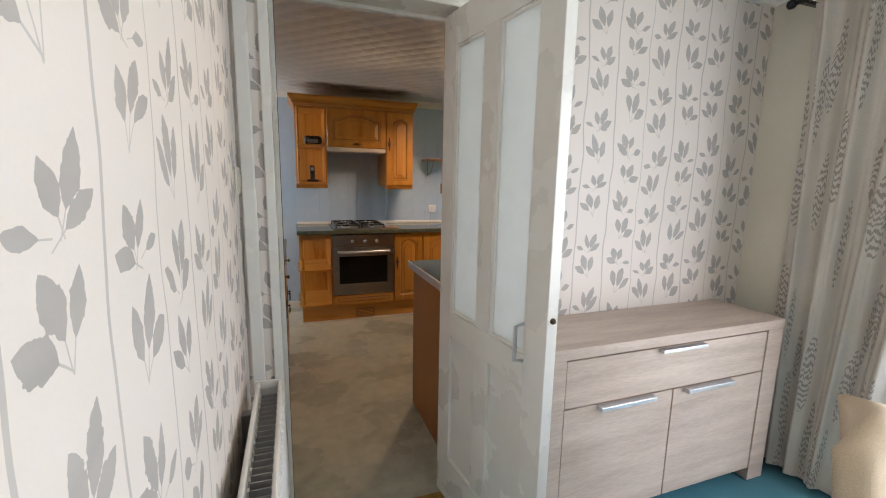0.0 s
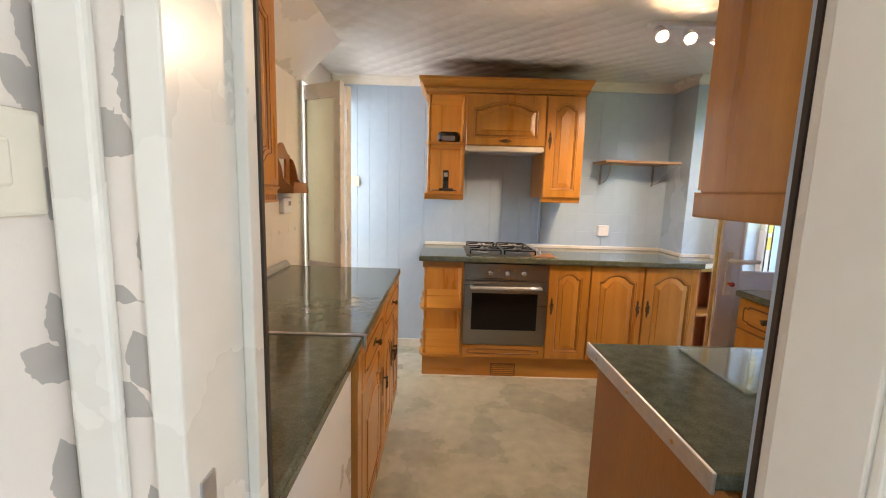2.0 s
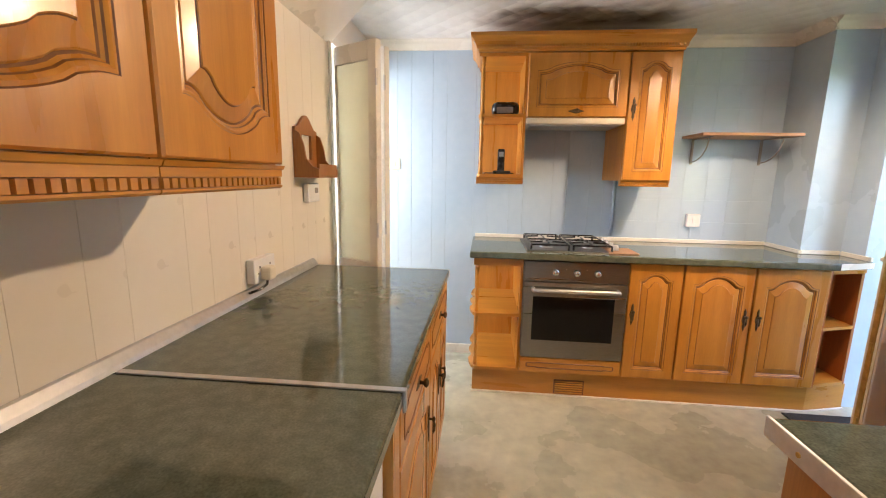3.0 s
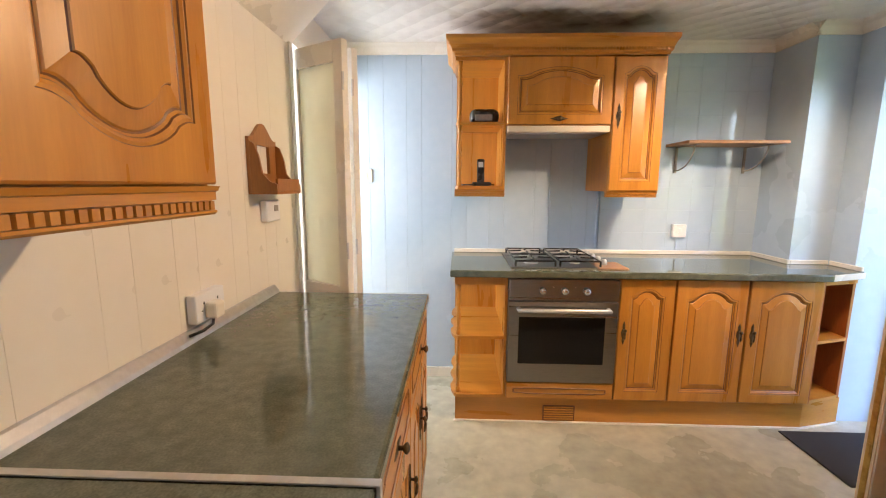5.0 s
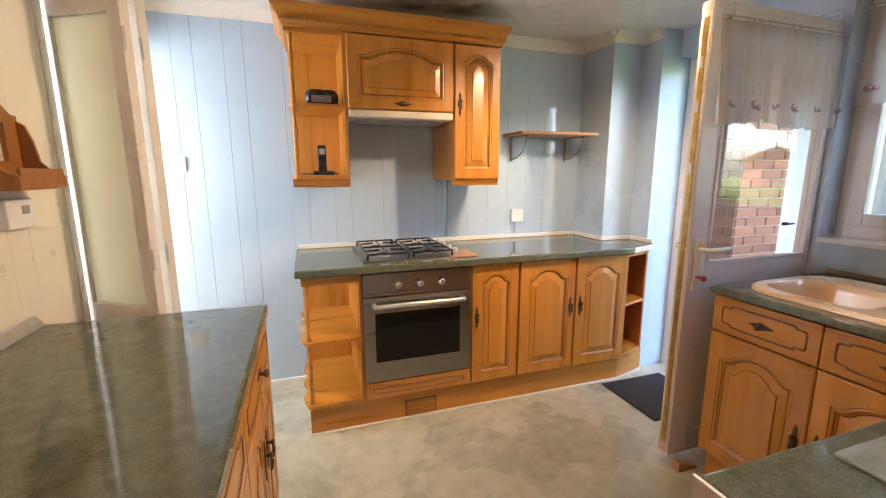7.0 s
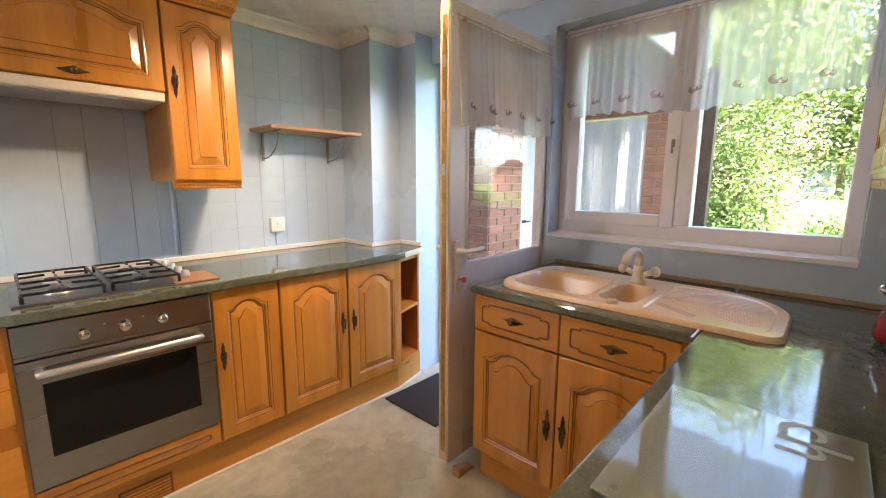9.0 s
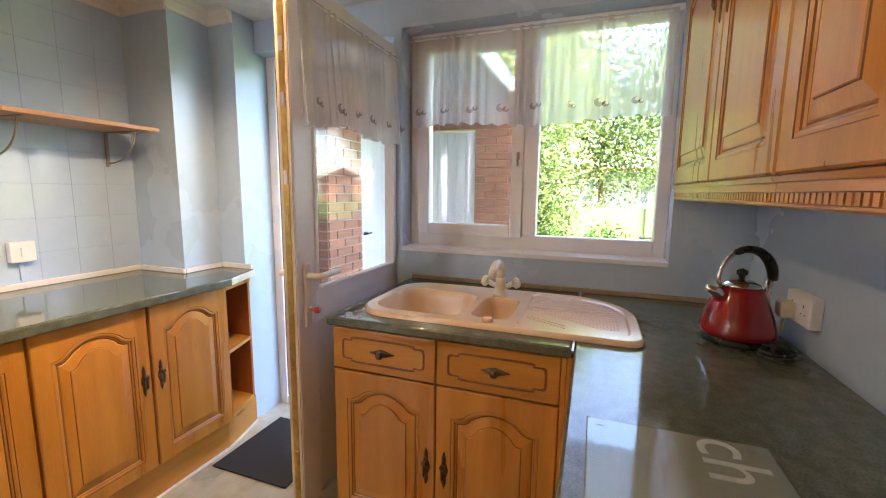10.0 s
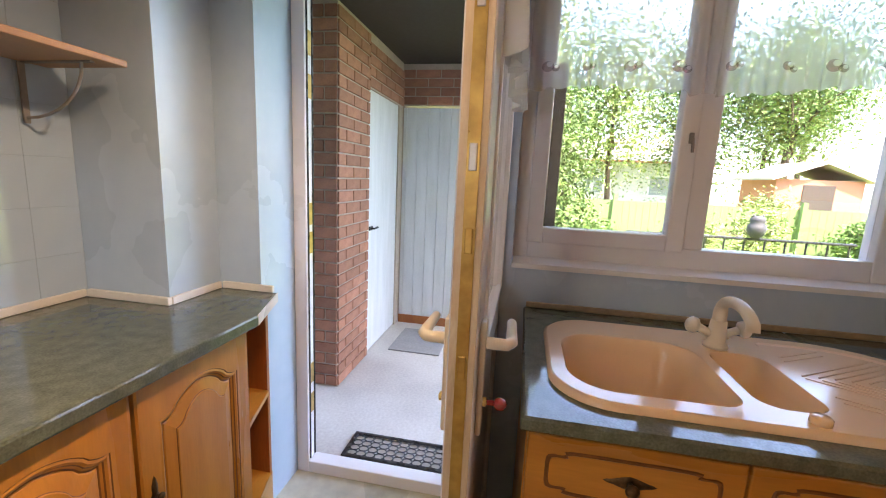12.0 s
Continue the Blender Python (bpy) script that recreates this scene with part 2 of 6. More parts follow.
def paper_mat(name, u_axis):
    """Cream wallpaper: grey leaves in sprays along thin stems. u_axis: which axis runs along the wall."""
    m = mat(name, (0.79, 0.715, 0.65), 0.6, var=(0.75, 0.68, 0.615), scale=3, bump=0.1, bscale=200, fine=0.05)
    nt = m.node_tree
    b = nt.nodes["Principled BSDF"]
    base = b.inputs["Base Color"].links[0].from_socket
    N, L = nt.nodes.new, nt.links.new

    def val(op, a, c=None):
        n = N("ShaderNodeMath")
        n.operation = op
        for i, q in enumerate((a, c)):
            if q is None:
                continue
            if isinstance(q, (int, float)):
                n.inputs[i].default_value = q
            else:
                L(q, n.inputs[i])
        return n.outputs[0]

    tc, sep = N("ShaderNodeTexCoord"), N("ShaderNodeSeparateXYZ")
    L(tc.outputs["Object"], sep.inputs[0])
    u, w = sep.outputs[u_axis], sep.outputs["Z"]
    strip = 0.165
    warp = N("ShaderNodeTexNoise")
    warp.inputs["Scale"].default_value = 3.5
    L(tc.outputs["Object"], warp.inputs["Vector"])
    wsep = N("ShaderNodeSeparateColor")
    L(warp.outputs["Color"], wsep.inputs[0])
    u = val("ADD", u, val("MULTIPLY", wsep.outputs[0], 0.05))
    w = val("ADD", w, val("MULTIPLY", wsep.outputs[1], 0.16))
    wave = val("MULTIPLY", val("SINE", val("MULTIPLY", w, 7.0)), 0.006)
    su = val("DIVIDE", val("ADD", u, wave), strip)
    col = val("FLOOR", su)
    fu = val("MULTIPLY", val("SUBTRACT", val("SUBTRACT", su, col), 0.5), strip)
    pair = val("DIVIDE", col, 2.0)
    flip = val("SUBTRACT", 1.0, val("MULTIPLY", val("LESS_THAN", val("SUBTRACT", pair, val("FLOOR", pair)), 0.25), 2.0))
    third = val("DIVIDE", col, 3.0)
    trunk = val("LESS_THAN", val("SUBTRACT", third, val("FLOOR", third)), 0.2)
    width = val("ADD", val("MULTIPLY", trunk, 0.0025), 0.0019)
    stem = val("LESS_THAN", val("ABSOLUTE", val("SUBTRACT", val("ABSOLUTE", fu), strip / 2)), width)
    masks = [val("MULTIPLY", stem, 0.7)]
    shift = val("MULTIPLY", val("SINE", val("MULTIPLY", col, 2.4)), 0.3)
    fu = val("MULTIPLY", fu, flip)
    # ragged leaf edges
    rag = N("ShaderNodeTexNoise")
    rag.inputs["Scale"].default_value, rag.inputs["Detail"].default_value = 110, 2
    L(tc.outputs["Object"], rag.inputs["Vector"])
    ragged = val("ADD", val("MULTIPLY", rag.outputs["Fac"], 0.8), 0.6)
    # leaves: offset along the stem, centre, tilt, length, width
    for du, dv, tilt, ln, wd in ((0.048, 0.002, 0.95, 0.033, 0.0155), (0.022, 0.036, 0.34, 0.040, 0.0175), (-0.020, 0.030, -0.22, 0.036, 0.0155),
                                 (-0.040, 0.118, -0.95, 0.034, 0.0150), (-0.026, 0.156, -0.36, 0.038, 0.0165), (0.012, 0.146, 0.30, 0.032, 0.0140), (0.052, 0.106, 1.25, 0.022, 0.0105)):
        fv = val("DIVIDE", val("ADD", val("ADD", w, shift), -dv), 0.262)
        fw = val("MULTIPLY", val("SUBTRACT", val("SUBTRACT", fv, val("FLOOR", fv)), 0.5), 0.262)
        x = val("SUBTRACT", fu, du)
        c, s = math.cos(tilt), math.sin(tilt)
        across = val("SUBTRACT", val("MULTIPLY", x, c), val("MULTIPLY", fw, s))
        along = val("ADD", val("MULTIPLY", x, s), val("MULTIPLY", fw, c))
        a2 = val("DIVIDE", val("ADD", along, ln * 0.15), ln)
        half = val("MULTIPLY", val("MULTIPLY", val("SUBTRACT", 1.0, val("MULTIPLY", a2, a2)), wd), ragged)
        masks.append(val("LESS_THAN", val("ABSOLUTE", across), half))
        stalk = val("MULTIPLY", val("LESS_THAN", val("ABSOLUTE", across), 0.0011), val("LESS_THAN", val("ABSOLUTE", val("ADD", along, ln * 1.45)), ln * 0.5))
        masks.append(val("MULTIPLY", stalk, 0.6))
    total = masks[0]
    for k in masks[1:]:
        total = val("MAXIMUM", total, k)
    nz = N("ShaderNodeTexNoise")
    nz.inputs["Scale"].default_value = 40
    fac = val("MULTIPLY", total, val("ADD", val("MULTIPLY", nz.outputs["Fac"], 0.4), 0.62))
    mix = N("ShaderNodeMix")
    mix.data_type = "RGBA"
    L(fac, mix.inputs["Factor"])
    L(base, mix.inputs[6])
    mix.inputs[7].default_value = (0.36, 0.335, 0.31, 1)
    L(mix.outputs[2], b.inputs["Base Color"])
    return m


PAPER_X = paper_mat("leaf_wallpaper_end", "X")
PAPER_Y = paper_mat("leaf_wallpaper_side", "Y")


def sheer_mat(name, base, alpha):
    m = mat(name, base, 0.9, scale=8, bscale=400, bump=0.3, fine=0.1)
    nt = m.node_tree
    b = nt.nodes["Principled BSDF"]
    tr, mx = nt.nodes.new("ShaderNodeBsdfTransparent"), nt.nodes.new("ShaderNodeMixShader")
    tl, add = nt.nodes.new("ShaderNodeBsdfTranslucent"), nt.nodes.new("ShaderNodeMixShader")
    tl.inputs[0].default_value = (*base, 1)
    add.inputs[0].default_value = 0.5
    nt.links.new(b.outputs[0], add.inputs[1])
    nt.links.new(tl.outputs[0], add.inputs[2])
    mx.inputs[0].default_value = alpha
    nt.links.new(tr.outputs[0], mx.inputs[1])
    nt.links.new(add.outputs[0], mx.inputs[2])
    nt.links.new(mx.outputs[0], nt.nodes["Material Output"].inputs[0])
    return m


FROST = sheer_mat("white_patterned_glass", (0.88, 0.90, 0.89), 0.95)
FROST_DENSE = sheer_mat("cream_patterned_glass", (0.88, 0.87, 0.76), 0.96)
NET = sheer_mat("sheer_white_net", (0.87, 0.87, 0.88), 0.62)
NET_RED = sheer_mat("red_embroidery", (0.62, 0.09, 0.11), 0.5)


def curtain_mat():
    m = mat("patterned_satin", (0.62, 0.56, 0.49), 0.42, var=(0.52, 0.465, 0.405), scale=3, bscale=250, bump=0.15)
    nt = m.node_tree
    b = nt.nodes["Principled BSDF"]
    base = b.inputs["Base Color"].links[0].from_socket
    v = nt.nodes.new("ShaderNodeTexVoronoi")
    v.inputs["Scale"].default_value = 4.2
    w = nt.nodes.new("ShaderNodeTexWave")
    w.inputs["Scale"].default_value, w.inputs["Distortion"].default_value = 22, 9
    w.bands_direction = "Z"
    lt, gt, mu = (nt.nodes.new("ShaderNodeMath") for _ in range(3))
    lt.operation, gt.operation, mu.operation = "LESS_THAN", "GREATER_THAN", "MULTIPLY"
    lt.inputs[1].default_value, gt.inputs[1].default_value = 0.38, 0.58
    nt.links.new(v.outputs["Distance"], lt.inputs[0])
    nt.links.new(w.outputs["Fac"], gt.inputs[0])
    nt.links.new(lt.outputs[0], mu.inputs[0])
    nt.links.new(gt.outputs[0], mu.inputs[1])
    mix = nt.nodes.new("ShaderNodeMix")
    mix.data_type = "RGBA"
    nt.links.new(mu.outputs[0], mix.inputs["Factor"])
    nt.links.new(base, mix.inputs[6])
    mix.inputs[7].default_value = (0.30, 0.265, 0.235, 1)
    nt.links.new(mix.outputs[2], b.inputs["Base Color"])
    return m


CURTAIN = curtain_mat()


# ---- builders ----
def part(name, bm, material, parent=None, label="", smooth=False):
    me = bpy.data.meshes.new(name)
    bmesh.ops.recalc_face_normals(bm, faces=bm.faces)
    bm.to_mesh(me)
    bm.free()
    for m in material if isinstance(material, (list, tuple)) else [material]:
        me.materials.append(m)
    if smooth:
        for p in me.polygons:
            p.use_smooth = True
    ob = new(name, me)
    ob.parent = parent
    if label:
        ob["label"] = label
    return ob


def thing(name, label, category, at=(0, 0, 0), turn=0, group="", kind=""):
    ob = new(name)
    ob.empty_display_size = 0.1
    ob.matrix_basis = pose(*at, 0, 0, turn)
    return tagged(ob, label, category, group, kind)


def structure(ob, label):
    return tagged(ob, label, "", "", "structure")


def box(bm, x0, x1, y0, y1, z0, z1, bev=0.0, seg=2):
    r = bmesh.ops.create_cube(bm, size=1.0)
    vs = r["verts"]
    for v in vs:
        v.co = Vector(((x0 + x1) / 2 + v.co.x * (x1 - x0), (y0 + y1) / 2 + v.co.y * (y1 - y0), (z0 + z1) / 2 + v.co.z * (z1 - z0)))
    if bev:
        es = list({e for v in vs for e in v.link_edges})
        bmesh.ops.bevel(bm, geom=es, offset=bev, segments=seg, profile=0.5, affect="EDGES")
    return bm


def B(x0, x1, y0, y1, z0, z1, bev=0.0, seg=2):
    return box(bmesh.new(), x0, x1, y0, y1, z0, z1, bev, seg)


def lathe(profile, seg=20, at=(0, 0, 0), m=None, bm=None):
    """profile: (radius, height) from bottom to top."""
    bm = bm or bmesh.new()
    rings = []
    m = m or Matrix.Identity(4)
    for r, h in profile:
        ring = []
        for k in range(seg):
            a = 2 * math.pi * k / seg
            ring.append(bm.verts.new(m @ (Vector((r * math.cos(a), r * math.sin(a), h))) + Vector(at)))
        rings.append(ring)
    for a, b in zip(rings, rings[1:]):
        for k in range(seg):
            bm.faces.new((a[k], a[(k + 1) % seg], b[(k + 1) % seg], b[k]))
    if profile[0][0] > 1e-4:
        bm.faces.new(rings[0][::-1])
    if profile[-1][0] > 1e-4:
        bm.faces.new(rings[-1])
    return bm


def tube(points, r, seg=10, bm=None):
    """A round bar along points; r: a radius or one per point."""
    bm = bm or bmesh.new()
    pts = [Vector(p) for p in points]
    rs = r if isinstance(r, (list, tuple)) else [r] * len(pts)
    rings, last = [], None
    for i, p in enumerate(pts):
        d = (pts[min(i + 1, len(pts) - 1)] - pts[max(i - 1, 0)]).normalized()
        side = last if last is not None else (Vector((0, 0, 1)) if abs(d.z) < 0.9 else Vector((1, 0, 0)))
        a = (side - d * side.dot(d)).normalized()
        last = a
        b = d.cross(a)
        rings.append([bm.verts.new(p + (a * math.cos(2 * math.pi * k / seg) + b * math.sin(2 * math.pi * k / seg)) * rs[i]) for k in range(seg)])
    for a, b in zip(rings, rings[1:]):
        for k in range(seg):
            bm.faces.new((a[k], a[(k + 1) % seg], b[(k + 1) % seg], b[k]))
    bm.faces.new(rings[0][::-1])
    bm.faces.new(rings[-1])
    return bm


def prism(outline, axis, lo, hi):
    """A 2D outline pushed along an axis; outline in the other two axes' order."""
    bm = bmesh.new()
    ends = []
    for v in (lo, hi):
        ring = []
        for a, b in outline:
            co = {"x": (v, a, b), "y": (a, v, b), "z": (a, b, v)}[axis]
            ring.append(bm.verts.new(co))
        ends.append(ring)
    n = len(outline)
    for k in range(n):
        bm.faces.new((ends[0][k], ends[0][(k + 1) % n], ends[1][(k + 1) % n], ends[1][k]))
    bm.faces.new(ends[0][::-1])
    bm.faces.new(ends[1])
    return bm


def arch(u, kind):
    """Cathedral shape: 1 in the middle, 0 at the shoulders."""
    if not kind:
        return 0.0
    u = abs(u)
    if u > 0.90:
        return 0.0
    if u > 0.70:
        return 0.22 * ((0.90 - u) / 0.20) ** 1.35
    return 0.22 + 0.78 * math.cos(math.pi / 2 * u / 0.70) ** 0.72


def shape_loop(x0, x1, z0, z1, y, top=0.0, bottom=0.0, n=28):
    """Closed loop with n points below and n above; top and bottom: how far the arch drops at the shoulders."""
    pts = []
    for i in range(n):
        t = i / (n - 1)
        pts.append(Vector((x0 + (x1 - x0) * t, y, z0 + (bottom * (1 - arch(2 * t - 1, 1)) if bottom else 0))))
    for i in range(n):
        t = 1 - i / (n - 1)
        pts.append(Vector((x0 + (x1 - x0) * t, y, z1 - (top * (1 - arch(2 * t - 1, 1)) if top else 0))))
    return pts


def skin(bm, loops, mats=None, cap=True, start=False):
    rows = [[bm.verts.new(p) for p in lp] for lp in loops]
    n = len(loops[0])
    for j, (a, b) in enumerate(zip(rows, rows[1:])):
        for k in range(n):
            f = bm.faces.new((a[k], a[(k + 1) % n], b[(k + 1) % n], b[k]))
            if mats:
                f.material_index = mats[j]
    if cap:
        bm.faces.new(rows[-1])
    if start:
        bm.faces.new(rows[0][::-1])
    return bm


def door_handle(parent, x, z, y, name="handle", flip=1):
    """A small antique drop handle on an ornate plate."""
    bm = bmesh.new()
    n = 24
    ring0, ring1 = [], []
    for k in range(n):
        a = 2 * math.pi * k / n
        rad = 1.15 + 0.38 * math.cos(6 * a)
        px, pz = 0.010 * math.cos(a) * rad, 0.068 * math.sin(a) * (0.86 + 0.14 * math.cos(4 * a))
        ring0.append(Vector((x + px, y, z + pz)))
        ring1.append(Vector((x + px * 0.75, y - 0.004, z + pz * 0.94)))
    skin(bm, [ring0, ring1])
    lathe([(0.004, 0), (0.004, 0.012), (0.009, 0.016), (0.010, 0.020), (0.004, 0.024)], 10, (x, y, z + 0.018), pose(0, 0, 0, 90), bm)
    tube([(x, y - 0.017, z + 0.016), (x, y - 0.021, z), (x, y - 0.019, z - 0.022), (x, y - 0.016, z - 0.034)], [0.0035, 0.0045, 0.0055, 0.002], 8, bm)
    return part(name, bm, BRONZE, parent, "antique bronze drop handle", True)


def knob(parent, x, z, y):
    bm = bmesh.new()
    n = 24
    r0, r1 = [], []
    for k in range(n):
        a = 2 * math.pi * k / n
        px, pz = 0.048 * math.cos(a) * (0.9 + 0.1 * math.cos(6 * a)), 0.011 * math.sin(a) * (1 + 0.3 * math.cos(4 * a))
        r0.append(Vector((x + px, y, z + pz)))
        r1.append(Vector((x + px * 0.92, y - 0.003, z + pz * 0.8)))
    skin(bm, [r0, r1])
    lathe([(0.006, 0), (0.005, 0.012), (0.012, 0.018), (0.013, 0.023), (0.006, 0.028)], 12, (x, y, z), pose(0, 0, 0, 90), bm)
    return part("knob", bm, BRONZE, parent, "antique bronze knob on a plate", True)


def cab_door(parent, x0, x1, z0, z1, y, hand="", top=0.05, bottom=0.0, hz=None, wood=None):
    """Raised-panel cathedral door, its front facing -y; y: the carcass front."""
    wood = wood or OAK
    t, fr = 0.021, min(0.062, (x1 - x0) * 0.22)
    top = min(top, 0.24 * (x1 - x0 - 2 * fr))
    R = lambda i, yy: shape_loop(x0 + i, x1 - i, z0 + i, z1 - i, yy)
    S = lambda i, yy: shape_loop(x0 + fr + i, x1 - fr - i, z0 + fr + i, z1 - fr - i, yy, top, bottom)
    bm = skin(bmesh.new(), [R(0, y), R(0, y - t + 0.004), R(0.004, y - t), S(-0.010, y - t), S(-0.008, y - t + 0.002), S(-0.003, y - t + 0.001), S(0.002, y - t + 0.004), S(0.004, y - t + 0.007), S(0.008, y - t + 0.010)], [0, 0, 0, 1, 0, 0, 1, 0], cap=False, start=True)
    d = part("door", bm, [wood, OAK_DARK], parent)
    bm = skin(bmesh.new(), [S(0.008, y - t + 0.010), S(0.0115, y - t + 0.0115), S(0.014, y - t + 0.009), S(0.041, y - t + 0.003), S(0.0425, y - t + 0.001), S(0.044, y - t - 0.001)], [1, 0, 0, 1, 0])
    part("raised_panel", bm, [wood, OAK_DARK], d)
    if hand:
        hx = x0 + 0.03 if hand == "l" else x1 - 0.03
        door_handle(d, hx, hz if hz else (z0 + z1) / 2, y - t)
    return d


def drawer_front(parent, x0, x1, z0, z1, y, pull=True):
    t = 0.021
    n = 40

    def ring(i, yy):
        """An oval-cornered panel with notched corners."""
        w, h = (x1 - x0) / 2 - 0.036 - i, (z1 - z0) / 2 - 0.026 - i
        cx, cz = (x0 + x1) / 2, (z0 + z1) / 2
        pts = []
        for k in range(n):
            a = 2 * math.pi * (k + 0.5) / n
            c, s = math.cos(a), math.sin(a)
            px = math.copysign(min(1, abs(c) ** 0.35), c)
            pz = math.copysign(min(1, abs(s) ** 0.35), s)
            f = 1 - 0.16 * max(0, 1 - abs(abs(a % (math.pi / 2)) - math.pi / 4) / 0.28)
            pts.append(Vector((cx + px * w * f, yy, cz + pz * h * f)))
        return pts

    bm = B(x0, x1, y - t, y, z0, z1, 0.004)
    d = part("drawer_front", bm, OAK_SIDE, parent)
    bm = skin(bmesh.new(), [ring(0, y - t - 0.0005), ring(0.002, y - t - 0.0025), ring(0.006, y - t - 0.0025), ring(0.008, y - t - 0.0005)], cap=False)
    part("routed_line", bm, OAK_DARK, d)
    if pull:
        knob(d, (x0 + x1) / 2, (z0 + z1) / 2, y - t)
    return d


def carcass(parent, w, d, z0, z1, wood=None):
    t = 0.017
    wood = wood or OAK
    for x in (0, w - t):
        part("side_panel", B(x, x + t, 0, d, z0, z1), wood, parent)
    part("base_panel", B(t, w - t, 0, d, z0, z0 + t), wood, parent)
    part("top_panel", B(t, w - t, 0, d, z1 - t, z1), wood, parent)
    part("back_panel", B(t, w - t, d - 0.008, d, z0 + t, z1 - t), wood, parent)


def spindle(parent, x, y, z0, z1):
    h = z1 - z0
    prof = [(0.013, 0), (0.013, 0.08), (0.008, 0.10), (0.014, 0.13), (0.008, 0.16), (0.010, 0.22), (0.014, 0.38), (0.009, 0.48), (0.015, 0.5), (0.009, 0.52), (0.014, 0.62), (0.010, 0.78), (0.008, 0.84), (0.014, 0.87), (0.008, 0.90), (0.013, 0.92), (0.013, 1.0)]
    return part("spindle", lathe([(r, q * h) for r, q in prof], 12, (x, y, z0)), OAK, parent, "turned oak spindle", True)


def dentil_rail(parent, x0, x1, y, z0, z1, name="pelmet"):
    """A moulded rail with a row of small teeth, facing -y."""
    h = z1 - z0
    zm = z0 + 0.50 * h
    bm = prism([(y + 0.03, z0), (y + 0.002, z0), (y - 0.003, z0 + 0.004), (y - 0.003, z0 + 0.008), (y + 0.005, z0 + 0.009), (y + 0.005, zm), (y - 0.003, zm + 0.001), (y - 0.003, zm + 0.3 * h), (y - 0.008, zm + 0.34 * h), (y - 0.012, z1), (y + 0.03, z1)], "x", x0, x1)
    rail = part(name, bm, OAK_SIDE, parent)
    bm = bmesh.new()
    k = x0 + 0.004
    while k < x1 - 0.008:
        box(bm, k, k + 0.012, y - 0.003, y + 0.007, z0 + 0.0095, zm - 0.001)
        k += 0.018
    teeth = part("dentil_teeth", bm, OAK, rail)
    tagged(teeth, "row of small square oak teeth", "", "", "stuff")
    return rail


# ---- structure ----
CZ = 2.235          # kitchen ceiling
DZ = 2.33           # dining room ceiling
XW, YB, XL = 3.19, 6.29, 0.06   # window wall, back wall, left wall
Y0, Y1 = 3.17, 3.31             # dividing wall

structure(part("floor", B(-0.3, 3.30, Y0 + 0.03, 6.45, -0.12, 0), VINYL), "pale grey-green marbled vinyl kitchen floor")
structure(part("floor_dining", B(0.3, 3.15, -2.2, Y0 + 0.03, -0.12, -0.004), TEAL), "teal blue dining room floor")
structure(part("trim_threshold", B(0.745, 1.385, Y0 + 0.015, Y0 + 0.05, -0.003, 0.005, 0.002), BRASS), "thin metal threshold strip in the doorway")
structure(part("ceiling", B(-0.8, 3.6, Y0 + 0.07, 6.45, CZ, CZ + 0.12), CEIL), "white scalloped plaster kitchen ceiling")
structure(part("ceiling_dining", B(0.3, 3.6, -2.2, Y0 + 0.07, DZ, DZ + 0.12), CEIL), "white textured dining room ceiling")

# back wall: a core, with boards and tiles laid on it further down
structure(part("wall_back", B(-0.3, 3.6, YB, YB + 0.16, 0, CZ), BLUE), "pale blue gloss painted kitchen back wall")
# left wall with an opening near its far end
LO0, LO1, LOH = 5.50, 6.24, 2.0
bm = B(-0.10, XL, Y1, LO0, 0, CZ)
box(bm, -0.10, XL, LO1, YB, 0, CZ)
box(bm, -0.10, XL, LO0, LO1, LOH, CZ)
structure(part("wall_left", bm, WHITE_WALL), "cream white kitchen side wall")
structure(part("wall_hall", B(-0.75, -0.70, 4.2, 6.45, 0, CZ), CREAM), "plain cream wall of the passage beyond the folding door")
structure(part("wall_hall_end", B(-0.70, -0.3, YB + 0.02, 6.45, 0, CZ), CREAM), "plain cream end wall of the passage")
structure(part("floor_hall", B(-0.75, -0.10, 4.2, 6.45, -0.12, -0.002), VINYL), "passage floor beyond the folding door")
# sloping soffit along the left wall
structure(part("soffit_slope", prism([(XL, 1.985), (XL, CZ), (0.315, CZ)], "y", Y1, 5.49), GLOSS), "white sloping soffit under the stairs")

# window wall: window opening and outer door opening go through it
WY0, WY1, WZ0, WZ1 = 3.705, 4.912, 1.055, 2.10
DY0, DY1, DH = 4.955, 5.80, 2.07
XO = 3.42
bm = B(XW, XO, Y1, WY0, 0, CZ)
box(bm, XW, XO, WY0, WY1, 0, WZ0 - 0.02)
box(bm, XW, XO, WY0, WY1, WZ1, CZ)
box(bm, XW, XO, WY1, DY0, 0, CZ)
box(bm, XW, XO, DY0, DY1, DH, CZ)
box(bm, 3.045, XO, DY1, YB, 0, CZ)
structure(part("wall_window", bm, BLUE), "pale blue kitchen wall with the window and outer door")
structure(part("pillar", B(2.815, 3.045, 5.965, YB, 0, CZ), BLUE), "pale blue boxed-in corner pillar")
bm = prism([(XW - 0.012, WZ0), (XW - 0.012, WZ0 - 0.018), (3.34, WZ0 - 0.018), (3.34, WZ0 + 0.004)], "y", WY0 + 0.002, WY1 - 0.002)
structure(part("window_sill", bm, UPVC), "white painted inner window sill")

